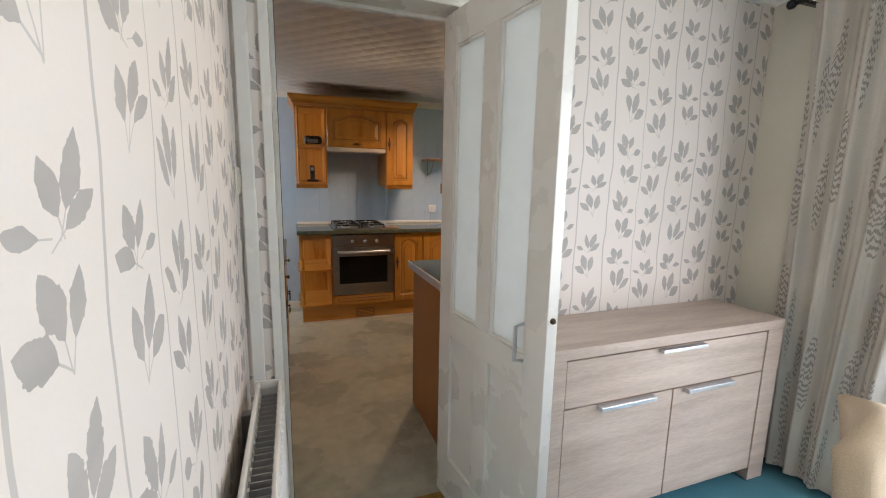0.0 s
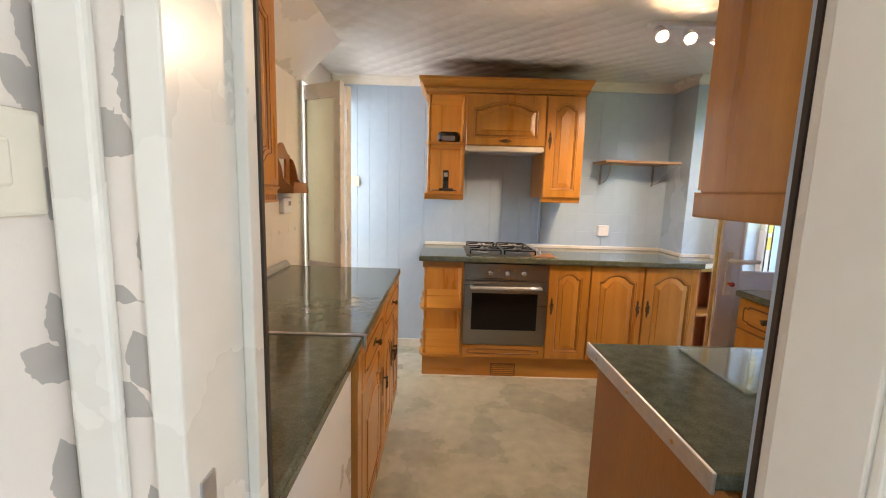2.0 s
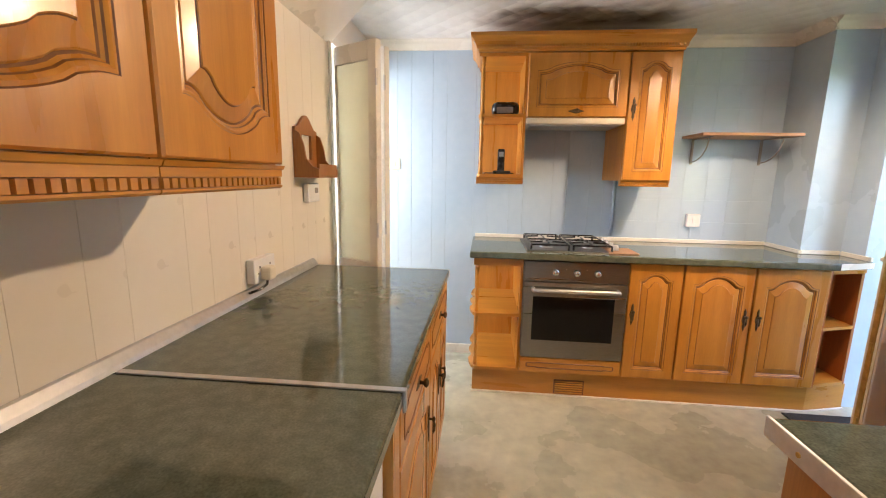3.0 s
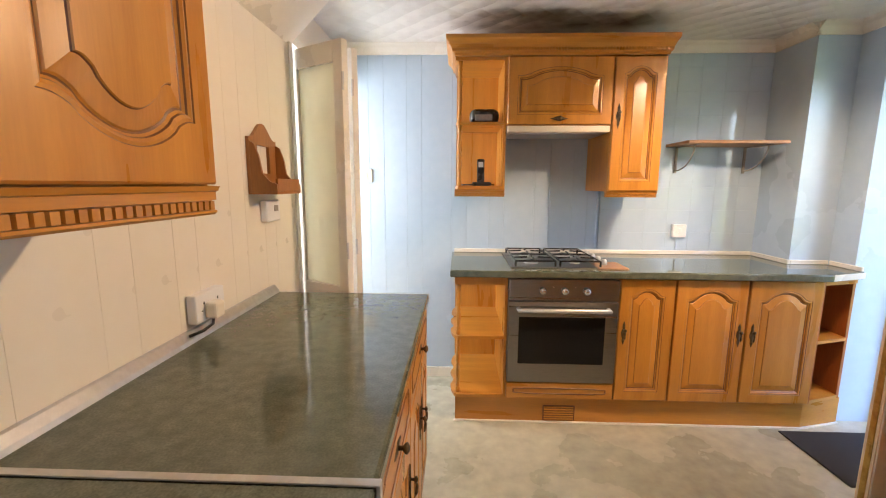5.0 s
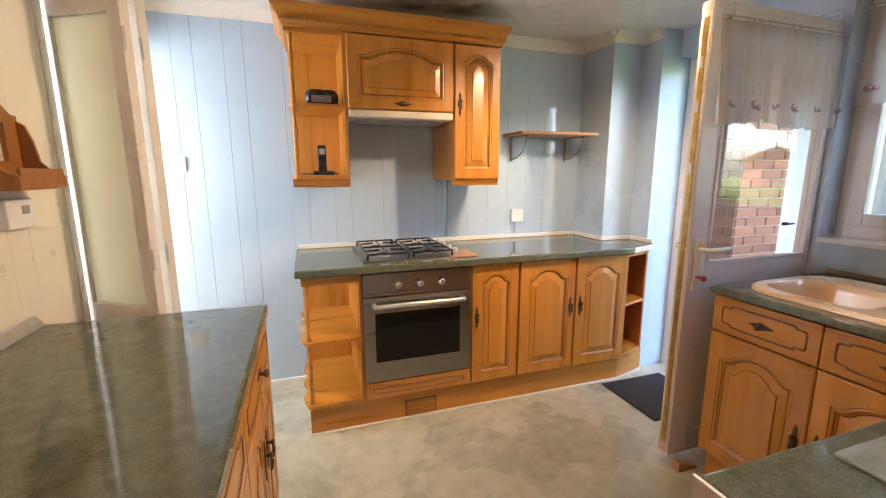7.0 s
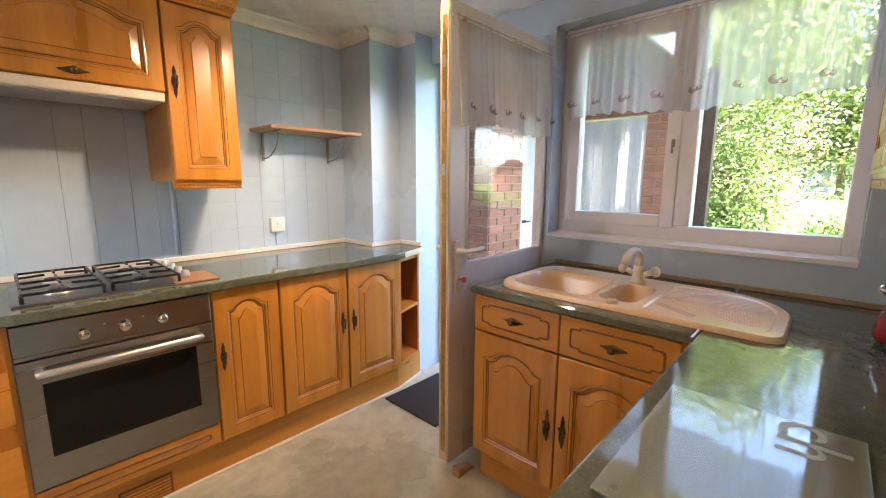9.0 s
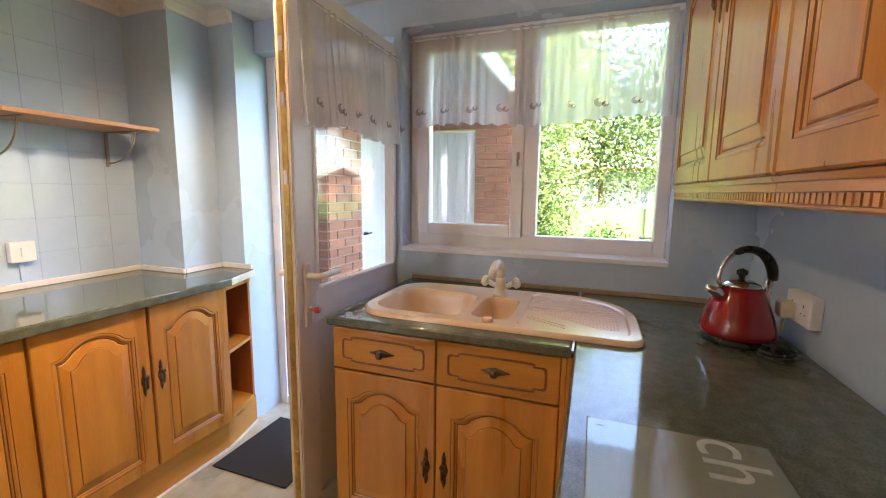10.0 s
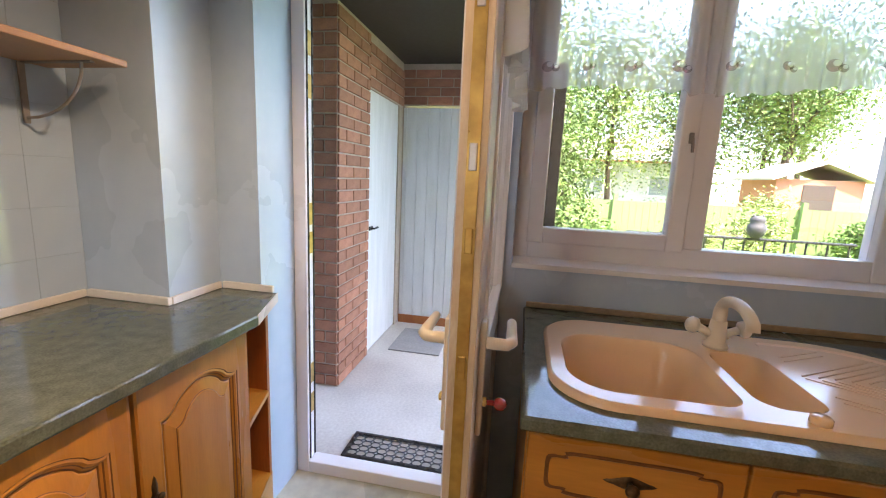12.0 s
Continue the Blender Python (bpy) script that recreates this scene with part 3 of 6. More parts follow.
# dividing wall with the doorway
OX0, OX1, OH = 0.732, 1.400, 1.995
bm = B(0.50, OX0 - 0.03, Y0, Y1, 0, DZ)
box(bm, OX0 - 0.03, OX1 + 0.03, Y0, Y1, OH + 0.03, DZ)
box(bm, OX1 + 0.03, 3.25, Y0, Y1, 0, DZ)
structure(part("wall_divider", bm, PAPER_X), "dining room wall with grey leaf wallpaper")
bm = B(-0.1, OX0 - 0.03, Y1 + 0.001, Y1 + 0.008, 0, CZ)
box(bm, OX0 - 0.03, OX1 + 0.03, Y1 + 0.001, Y1 + 0.008, OH + 0.03, CZ)
box(bm, OX1 + 0.03, 1.47, Y1 + 0.001, Y1 + 0.008, 0, CZ)
structure(part("wall_divider_lining", bm, WHITE_WALL), "white kitchen side of the dividing wall")
structure(part("wall_right", B(1.47, XW, Y1 + 0.001, 3.42, 0, CZ), BLUE), "pale blue wall behind the long worktop")
# door frame
bm = B(OX0 - 0.03, OX0, Y0 - 0.012, Y1 + 0.004, 0, OH + 0.03, 0.003)
box(bm, OX1, OX1 + 0.03, Y0 - 0.012, Y1 + 0.004, 0, OH + 0.03, 0.003)
box(bm, OX0, OX1, Y0 - 0.012, Y1 + 0.004, OH, OH + 0.03, 0.003)
box(bm, OX0, OX0 + 0.014, Y0 + 0.104, Y0 + 0.130, 0, OH, 0.002)
box(bm, OX1 - 0.014, OX1, Y0 + 0.104, Y0 + 0.130, 0, OH, 0.002)
box(bm, OX0, OX1, Y0 + 0.104, Y0 + 0.130, OH - 0.014, OH, 0.002)
structure(part("door_frame", bm, GLOSS), "white gloss painted wooden door frame")


def architrave(x0, x1, z, y):
    w = 0.058
    bm = bmesh.new()
    for a, b, c, d in ((XDL + 0.010, XDL + 0.052, 0, DZ - 0.09), (x1, x1 + w, 0, z + w), (x0, x1, z, z + w)):
        box(bm, a, b, y - 0.014, y, c, d, 0.005)
        if a == x1:
            box(bm, a + 0.012, b - 0.018, y - 0.019, y - 0.01, c, d - 0.012, 0.004)
    return bm


structure(part("trim_strike", B(OX0, OX0 + 0.003, Y0 + 0.005, Y0 + 0.03, 0.985, 1.06, 0.001), GREY_METAL), "small steel strike plate in the door frame")
# dark strip drawn in for the shaded gap between door and frame
structure(part("trim_seal_hinge", B(OX1 - 0.016, OX1 + 0.002, Y0 + 0.131, Y0 + 0.139, 0, OH), DARKWOOD), "dark strip standing in for the shaded hinge gap")
structure(part("trim_seal", B(OX0 - 0.002, OX0 + 0.016, Y0 + 0.131, Y0 + 0.139, 0, OH), DARKWOOD), "dark line of an old seal along the frame")

# dining room shell
XDL = 0.62
structure(part("trim_architrave", architrave(OX0 - 0.012, OX1 + 0.012, OH + 0.012, Y0), GLOSS), "white moulded door surround")
structure(part("wall_dining_side", B(XDL - 0.12, XDL, -2.2, Y0, 0, DZ), PAPER_Y), "dining room side wall with grey leaf wallpaper")
structure(part("wall_dining_rear", B(0.5, 3.6, -2.32, -2.2, 0, DZ), CREAM), "plain cream dining room rear wall")
XDR = 3.03
PY0, PY1, PZ0, PZ1 = 0.2, 2.42, 0.06, 2.05
bm = B(XDR, XDR + 0.2, PY1, Y0, 0, DZ)
box(bm, XDR, XDR + 0.2, -2.2, PY0, 0, DZ)
box(bm, XDR, XDR + 0.2, PY0, PY1, PZ1, DZ)
box(bm, XDR, XDR + 0.2, PY0, PY1, 0, PZ0)
structure(part("wall_dining_window", bm, CREAM), "cream dining room wall with a tall window")
cove = [(0, 0), (0, -0.09), (0.012, -0.085), (0.02, -0.06), (0.045, -0.03), (0.075, -0.014), (0.085, 0)]
bm = prism([(Y0 - a, DZ + b) for a, b in cove], "x", XDL, XDR)
structure(part("trim_cove_end", bm, GLOSS), "white moulded ceiling cove above the wallpaper")
structure(part("trim_cove_window", prism([(XDR - a, DZ + b) for a, b in cove], "y", -2.2, Y0), GLOSS), "white moulded ceiling cove above the curtain")
structure(part("trim_cove_side", prism([(XDL + a, DZ + b) for a, b in cove], "y", -2.2, Y0), GLOSS), "white moulded ceiling cove above the side wall")
kc = [(0, 0), (0, -0.062), (0.008, -0.060), (0.014, -0.045), (0.028, -0.024), (0.046, -0.011), (0.055, 0)]
structure(part("trim_cove_kitchen", prism([(YB - 0.012 - a, CZ + b) for a, b in kc], "x", XL, 2.815), GLOSS), "narrow white ceiling trim in the kitchen")
structure(part("trim_cove_pillar", prism([(5.965 - a, CZ + b) for a, b in kc], "x", 2.80, 3.045), GLOSS), "narrow white ceiling trim on the pillar")
structure(part("trim_cove_pillar_side", prism([(2.815 - a, CZ + b) for a, b in kc], "y", 5.95, YB - 0.012), GLOSS), "narrow white ceiling trim on the side of the pillar")
structure(part("trim_cove_door", prism([(3.045 - a, CZ + b) for a, b in kc], "y", DY1, 5.965), GLOSS), "narrow white ceiling trim beside the outer door")
structure(part("baseboard", B(XL, 0.85, YB - 0.03, YB - 0.012, 0, 0.07, 0.003), GLOSS), "low white skirting board")


# ---- windows and outer door ----
def window_unit():
    """White plastic window: an opening light and a fixed light."""
    w = thing("window_1", "white plastic kitchen window with two panes", "window", (3.30, WY0, WZ0), kind="structure")
    H, L, MID = WZ1 - WZ0, WY1 - WY0, 0.60
    bm = B(0, 0.07, 0, 0.05, 0, H, 0.004)
    box(bm, 0, 0.07, L - 0.05, L, 0, H, 0.004)
    box(bm, 0, 0.07, 0.05, L - 0.05, 0, 0.072, 0.004)
    box(bm, 0, 0.07, 0.05, L - 0.05, H - 0.05, H, 0.004)
    box(bm, 0, 0.07, MID - 0.04, MID + 0.035, 0.072, H - 0.05, 0.004)
    part("window_frame", bm, UPVC, w)
    a, b, c, d = MID + 0.025, L - 0.045, 0.060, H - 0.045
    bm = B(-0.012, 0.05, a, a + 0.058, c, d, 0.005)
    box(bm, -0.012, 0.05, b - 0.058, b, c, d, 0.005)
    box(bm, -0.012, 0.05, a + 0.058, b - 0.058, c, c + 0.058, 0.005)
    box(bm, -0.012, 0.05, a + 0.058, b - 0.058, d - 0.058, d, 0.005)
    s = part("sash", bm, UPVC, w)
    p = part("pane", B(0.018, 0.022, a + 0.058, b - 0.058, c + 0.058, d - 0.058), GLASS, s)
    p.visible_shadow = False
    p = part("pane", B(0.03, 0.034, 0.05, MID - 0.04, 0.072, H - 0.05), GLASS, w)
    p.visible_shadow = False
    bm = B(-0.024, -0.012, a + 0.018, a + 0.032, 0.43, 0.465, 0.003)
    tube([(-0.026, a + 0.025, 0.45), (-0.034, a + 0.025, 0.445), (-0.036, a + 0.023, 0.40)], 0.005, 8, bm)
    part("window_handle", bm, GALV, s, "grey lever window handle")


window_unit()


def outer_door():
    fr = thing("outer_door_frame", "white plastic outer door frame with a raised threshold", "door frame", (3.27, DY0, 0), kind="structure")
    L = DY1 - DY0
    bm = B(0, 0.07, 0, 0.055, 0, DH, 0.004)
    box(bm, 0, 0.07, L - 0.055, L, 0, DH, 0.004)
    box(bm, 0, 0.07, 0.055, L - 0.055, DH - 0.055, DH, 0.004)
    box(bm, 0, 0.07, 0.055, L - 0.055, 0, 0.055, 0.004)
    part("frame", bm, UPVC, fr)
    bm = B(0.012, 0.018, L - 0.060, L - 0.054, 0.06, DH - 0.06)
    box(bm, 0.052, 0.058, L - 0.060, L - 0.054, 0.06, DH - 0.06)
    part("seal", bm, BLACK, fr, "black rubber seal")
    for z in (0.28, 0.42, 1.0, 1.12, 1.62, 1.78):
        part("strike_plate", B(0.022, 0.048, L - 0.0575, L - 0.053, z, z + 0.09), BRASS, fr, "worn brass strike plate")
    d = thing("door_1", "open white half-glazed outer door with a net curtain", "door", (3.268, 4.972, 0.05), kind="structure")
    W, H, T = 0.84, 1.97, 0.055
    # leaf runs along -x from the hinge; y = 0 is its middle
    bm = B(-W, -W + 0.105, -T / 2, T / 2, 0, H, 0.005)
    box(bm, -0.105, 0, -T / 2, T / 2, 0, H, 0.005)
    box(bm, -W + 0.105, -0.105, -T / 2, T / 2, 0, 0.11, 0.005)
    box(bm, -W + 0.105, -0.105, -T / 2, T / 2, H - 0.11, H, 0.005)
    box(bm, -W + 0.105, -0.105, -T / 2, T / 2, 0.80, 0.92, 0.005)
    part("leaf_frame", bm, UPVC, d)
    part("lower_panel", B(-W + 0.105, -0.105, -0.014, 0.014, 0.11, 0.80), UPVC, d)
    bm = bmesh.new()
    for x0, x1, z0, z1 in ((-W + 0.10, -W + 0.118, 0.915, H - 0.10), (-0.118, -0.10, 0.915, H - 0.10), (-W + 0.118, -0.118, 0.915, 0.93), (-W + 0.118, -0.118, H - 0.118, H - 0.10)):
        box(bm, x0, x1, -T / 2 - 0.006, -T / 2 + 0.012, z0, z1, 0.004)
    part("glazing_bead", bm, UPVC, d)
    p = part("pane", B(-W + 0.105, -0.105, -0.003, 0.003, 0.92, H - 0.11), GLASS, d)
    p.visible_shadow = False
    part("edge_strip", B(-W - 0.003, -W, -T / 2 + 0.004, T / 2 - 0.004, 0.01, H - 0.01), BEIGE_EDGE, d, "yellowed plastic door edge")
    lock = part("lock_strip", B(-W - 0.006, -W - 0.002, -0.012, 0.010, 0.06, H - 0.06), BRASS, d, "worn brass multipoint lock strip")
    for z in (0.3, 0.62, 0.93, 1.16, 1.30, 1.55, 1.72):
        part("bolt", B(-W - 0.009, -W - 0.005, -0.008, 0.006, z, z + 0.045, 0.002), GREY_METAL if z > 1.2 else BRASS, lock)
    for s in (-1, 1):
        y = s * T / 2
        bm = B(-W + 0.028, -W + 0.062, min(y, y + s * 0.012), max(y, y + s * 0.012), 0.80, 1.03, 0.005)
        hp = part("handle_plate", bm, CREAM_PLASTIC, d, "cream lever handle plate")
        bm = tube([(-W + 0.045, y + s * 0.01, 0.985), (-W + 0.045, y + s * 0.05, 0.985), (-W + 0.06, y + s * 0.058, 0.985), (-W + 0.165, y + s * 0.055, 0.987)], [0.012, 0.011, 0.012, 0.010], 10)
        part("lever", bm, CREAM_PLASTIC, hp, "", True)
        bm = lathe([(0.009, 0), (0.009, 0.006), (0.004, 0.008)], 12, (-W + 0.045, y + s * 0.012, 0.865), pose(0, 0, 0, -90 * s))
        part("lock_barrel", bm, BRASS, hp)
    bm = lathe([(0.0, -0.013), (0.010, -0.009), (0.014, 0), (0.010, 0.009), (0.0, 0.013)], 12, (-W + 0.045, -T / 2 - 0.045, 0.865))
    box(bm, -W + 0.043, -W + 0.047, -T / 2 - 0.036, -T / 2 - 0.012, 0.860, 0.870)
    part("key", bm, RED, d, "key with a round red head", True)
    # hooks for the wire
    for x in (-W + 0.06, -0.05):
        part("curtain_hook", lathe([(0.004, 0), (0.004, 0.018), (0.009, 0.022), (0.0, 0.028)], 8, (x, -T / 2, 1.90), pose(0, 0, 0, 90)), BRASS, d)


outer_door()


def net_curtain(name, label, length, drop, at, turn, folds, seed):
    """A gathered sheer valance with a scalloped, embroidered hem; runs along local x, hangs down."""
    rnd = random.Random(seed)
    c = thing(name, label, "curtain", at, turn)
    bm = bmesh.new()
    n, m = folds * 10, 14
    ph = [rnd.uniform(-0.6, 0.6) for _ in range(folds + 1)]
    grid = []
    for j in range(m + 1):
        row, t = [], j / m
        for i in range(n + 1):
            u = i / n
            k = ph[int(u * folds)]
            amp = 0.006 + 0.016 * t
            bunch = u + 0.022 * math.sin(u * 17 + seed) + 0.010 * math.sin(u * 41 + 2 * seed)
            y = -amp * math.sin(2 * math.pi * bunch * folds + k * t) * (0.7 + 0.5 * math.sin(u * 23 + seed)) - 0.012 * t
            z = -drop * t - (0.012 * abs(math.sin(math.pi * u * folds * 0.8)) * (1 if j == m else 0)) - 0.012 * math.sin(u * 9 + seed) * t
            row.append(bm.verts.new((u * length, y, z)))
        grid.append(row)
    for a, b in zip(grid, grid[1:]):
        for i in range(n):
            bm.faces.new((a[i], a[i + 1], b[i + 1], b[i]))
    part("net", bm, NET, c, "", True)
    part("curtain_wire", tube([(-0.02, 0, -0.012), (length + 0.02, 0, -0.012)], 0.004, 8), UPVC, c)
    k = 0.06
    while k < length - 0.03:
        bm = bmesh.new()
        size, tilt = rnd.uniform(0.75, 1.1), rnd.uniform(-0.5, 0.5)
        M = lambda a, b: (k + size * (a * math.cos(tilt) - b * math.sin(tilt)), -0.040, -drop + 0.062 + size * (a * math.sin(tilt) + b * math.cos(tilt)))
        # a crescent fruit with a smaller one lying against it
        for cx, cz, ra, ho in ((0.0, 0.0, 0.020, 0.007), (0.024, -0.006, 0.013, 0.004)):
            outer = [bm.verts.new(M(cx + ra * math.cos(a * math.pi / 8), cz + ra * 0.85 * math.sin(a * math.pi / 8))) for a in range(16)]
            inner = [bm.verts.new(M(cx + ho * 0.8 + ra * 0.5 * math.cos(a * math.pi / 8), cz + ho + ra * 0.42 * math.sin(a * math.pi / 8))) for a in range(16)]
            for q in range(16):
                bm.faces.new((outer[q], outer[(q + 1) % 16], inner[(q + 1) % 16], inner[q]))
        part("embroidered_motif", bm, NET_RED, c, "red embroidered fruit motif")
        k += rnd.uniform(0.11, 0.16)
    return c


net_curtain("net_curtain", "sheer white net valance with red motifs across the window", 1.17, 0.42, (3.275, 4.90, 2.075), -90, 21, 3)
net_curtain("net_curtain", "sheer white net valance with red motifs on the open door", 0.80, 0.40, (2.445, 4.932, 1.965), 0, 15, 8)
# dining window
dw = thing("window_2", "tall white dining room window", "window", (XDR + 0.08, PY0, PZ0), kind="structure")
bm = bmesh.new()
L, H = PY1 - PY0, PZ1 - PZ0
for a, b, c, d in ((0, 0.06, 0, H), (L - 0.06, L, 0, H), (0.06, L - 0.06, 0, 0.06), (0.06, L - 0.06, H - 0.06, H), (L / 2 - 0.04, L / 2 + 0.04, 0.06, H - 0.06)):
    box(bm, 0, 0.06, a, b, c, d, 0.004)
part("window_frame", bm, UPVC, dw)
for a, b in ((0.06, L / 2 - 0.04), (L / 2 + 0.04, L - 0.06)):
    p = part("pane", B(0.028, 0.032, a, b, 0.06, H - 0.06), GLASS, dw)
    p.visible_shadow = False


# ---- kitchen: back run ----
YF = 5.70      # carcass front, doors stand proud of it


def base_plinth():
    p = thing("plinth", "honey oak plinth with a slatted vent under the base cabinets", "plinth", (0, 0, 0))
    bm = prism([(0.848, 5.715), (2.80, 5.715), (3.06, 5.785), (3.06, 5.80), (2.80, 5.735), (0.848, 5.735)], "z", 0.002, 0.155)
    part("board", bm, OAK_SIDE, p)
    part("return_board", B(0.848, 0.866, 5.735, 6.25, 0.002, 0.155), OAK_SIDE, p)
    v = part("vent", B(1.352, 1.535, 5.711, 5.7155, 0.012, 0.105, 0.001), OAK_DARK, p, "slatted brown plinth vent")
    for k in range(6):
        part("slat", B(1.360, 1.527, 5.706, 5.712, 0.018 + k * 0.0145, 0.026 + k * 0.0145, 0.002), OAK_SIDE, v)
    bm = prism([(0.840, 5.700), (2.80, 5.700), (3.06, 5.770), (3.06, 5.782), (2.80, 5.7148), (0.840, 5.7148)], "z", 0.0005, 0.007)
    part("sealant", bm, GLOSS, p, "white sealant line along the floor")


base_plinth()

u = thing("open_end_unit", "honey oak open end shelf unit with a turned spindle", "shelf unit", (0.84, YF, 0.157), group="open oak end units")
d = YB - 0.02 - YF
part("side_panel", B(0.278, 0.292, 0, d, 0, 0.705), OAK, u)
part("back_panel", B(0, 0.278, d - 0.012, d, 0, 0.705), OAK, u)
for z in (0, 0.345):
    n = 10
    out = [(0.278, -0.005), (0.278, d - 0.012), (0, d - 0.012)]
    out += [(-0.012 + 0.012 * math.cos(k / n * math.pi * 6), (d - 0.03) * (1 - k / n)) for k in range(n)] + [(0.0, 0.0), (0.02, -0.015)]
    part("shelf", prism(out, "z", z, z + 0.018), OAK_SIDE, u)
part("top_rail", B(0, 0.278, 0, 0.02, 0.655, 0.705), OAK_SIDE, u)
spindle(u, 0.022, 0.018, 0.018, 0.345)
spindle(u, 0.022, 0.018, 0.363, 0.655)


def oven():
    o = thing("oven", "built-in brushed steel oven with a dark glass door", "oven", (1.135, YF, 0.262))
    W, H = 0.592, 0.59
    part("body", B(0.01, W - 0.01, 0, 0.5, 0.0, H), GALV, o)
    part("control_panel", B(0, W, -0.024, 0, H - 0.118, H, 0.003), STEEL, o)
    for x in (0.18, 0.298, 0.416):
        part("dial", lathe([(0.023, 0), (0.023, 0.004), (0.019, 0.006), (0.018, 0.022), (0.015, 0.025)], 20, (x, -0.024, H - 0.062), pose(0, 0, 0, 90)), CHROME, o, "round silver control dial", True)
    for x in (0.24, 0.357):
        part("marking", B(x - 0.003, x + 0.003, -0.0248, -0.0235, H - 0.045, H - 0.04), GLOSS, o)
    dr = part("oven_door", B(0, W, -0.026, 0, 0.0, H - 0.124, 0.004), STEEL, o)
    part("oven_glass", B(0.058, W - 0.066, -0.0285, -0.024, 0.11, H - 0.21, 0.002), DARKGLASS, dr, "black oven window")
    part("inner_glass", B(0.145, W - 0.135, -0.0295, -0.028, 0.125, H - 0.23, 0.0005), DARKGLASS, dr)
    bm = tube([(0.055, -0.026, H - 0.165), (0.055, -0.062, H - 0.165), (0.075, -0.068, H - 0.163), (W - 0.075, -0.068, H - 0.163), (W - 0.055, -0.062, H - 0.165), (W - 0.055, -0.026, H - 0.165)], 0.0125, 12)
    part("bar_handle", bm, GREY_METAL, dr, "satin bar handle", True)


oven()
u = thing("base_cabinet", "honey oak oven housing with a routed panel below the oven", "cabinet", (1.133, YF, 0.157), group="back base cabinets")
part("body", B(0, 0.596, 0.002, 0.55, 0.0, 0.10), OAK, u)
drawer_front(u, 0.002, 0.594, 0.006, 0.098, 0.0, pull=False)

for x0, x1, hand in ((1.732, 2.028, "l"), (2.032, 2.413, "r"), (2.417, 2.800, "l")):
    u = thing("base_cabinet", "honey oak base cabinet with a cathedral arch door", "cabinet", (x0, YF, 0.157), group="back base cabinets")
    carcass(u, x1 - x0, 0.57, 0.0, 0.705)
    cab_door(u, 0.003, x1 - x0 - 0.003, 0.006, 0.70, 0.0, hand, 0.055, hz=0.40)

u = thing("corner_shelf_unit", "open angled oak shelf unit beside the outer door", "shelf unit", (2.802, YF, 0.157), group="open oak end units")
part("side_panel", B(0.0, 0.016, 0, 0.26, 0, 0.705), OAK_RED, u)
part("back_panel", B(0.016, 0.24, 0.245, 0.26, 0, 0.705), OAK_RED, u)
part("end_panel", B(0.226, 0.24, 0.075, 0.245, 0, 0.705), OAK_RED, u)
for z in (0.0, 0.345):
    part("shelf", prism([(0.016, 0.002), (0.226, 0.07), (0.226, 0.245), (0.016, 0.245)], "z", z, z + 0.018), OAK_SIDE, u)
part("top_rail", prism([(0.016, 0.0), (0.24, 0.068), (0.24, 0.082), (0.016, 0.014)], "z", 0.675, 0.705), OAK_SIDE, u)


def rolled_top(name, label, outline, z0=0.862, z1=0.90):
    w = thing(name, label, "worktop")
    bm = prism(outline, "z", z0, z1)
    es = [e for e in bm.edges if abs(e.verts[0].co.z - e.verts[1].co.z) < 1e-5]
    bmesh.ops.bevel(bm, geom=es, offset=0.007, segments=2, profile=0.5, affect="EDGES")
    part("slab", bm, WORKTOP, w)
    return w


w = rolled_top("worktop", "green-grey laminate worktop on the hob run", [(0.815, 5.652), (2.815, 5.652), (3.044, 5.735), (3.044, 5.962), (2.812, 5.962), (2.812, YB - 0.006), (0.815, YB - 0.006)])
bm = B(0.83, 2.80, YB - 0.024, YB - 0.011, 0.901, 0.926, 0.003)
box(bm, 2.796, 2.812, 5.952, YB - 0.026, 0.901, 0.926, 0.003)
box(bm, 2.812, 3.030, 5.949, 5.962, 0.901, 0.926, 0.003)
box(bm, 3.030, 3.043, 5.745, 5.949, 0.901, 0.926, 0.003)
part("upstand", bm, GLOSS, w, "white sealing strip along the wall")
part("end_strip", prism([(2.813, 5.6505), (3.0455, 5.7335), (3.0455, 5.7365), (2.813, 5.6535)], "z", 0.866, 0.899), GLOSS, w, "pale end strip")


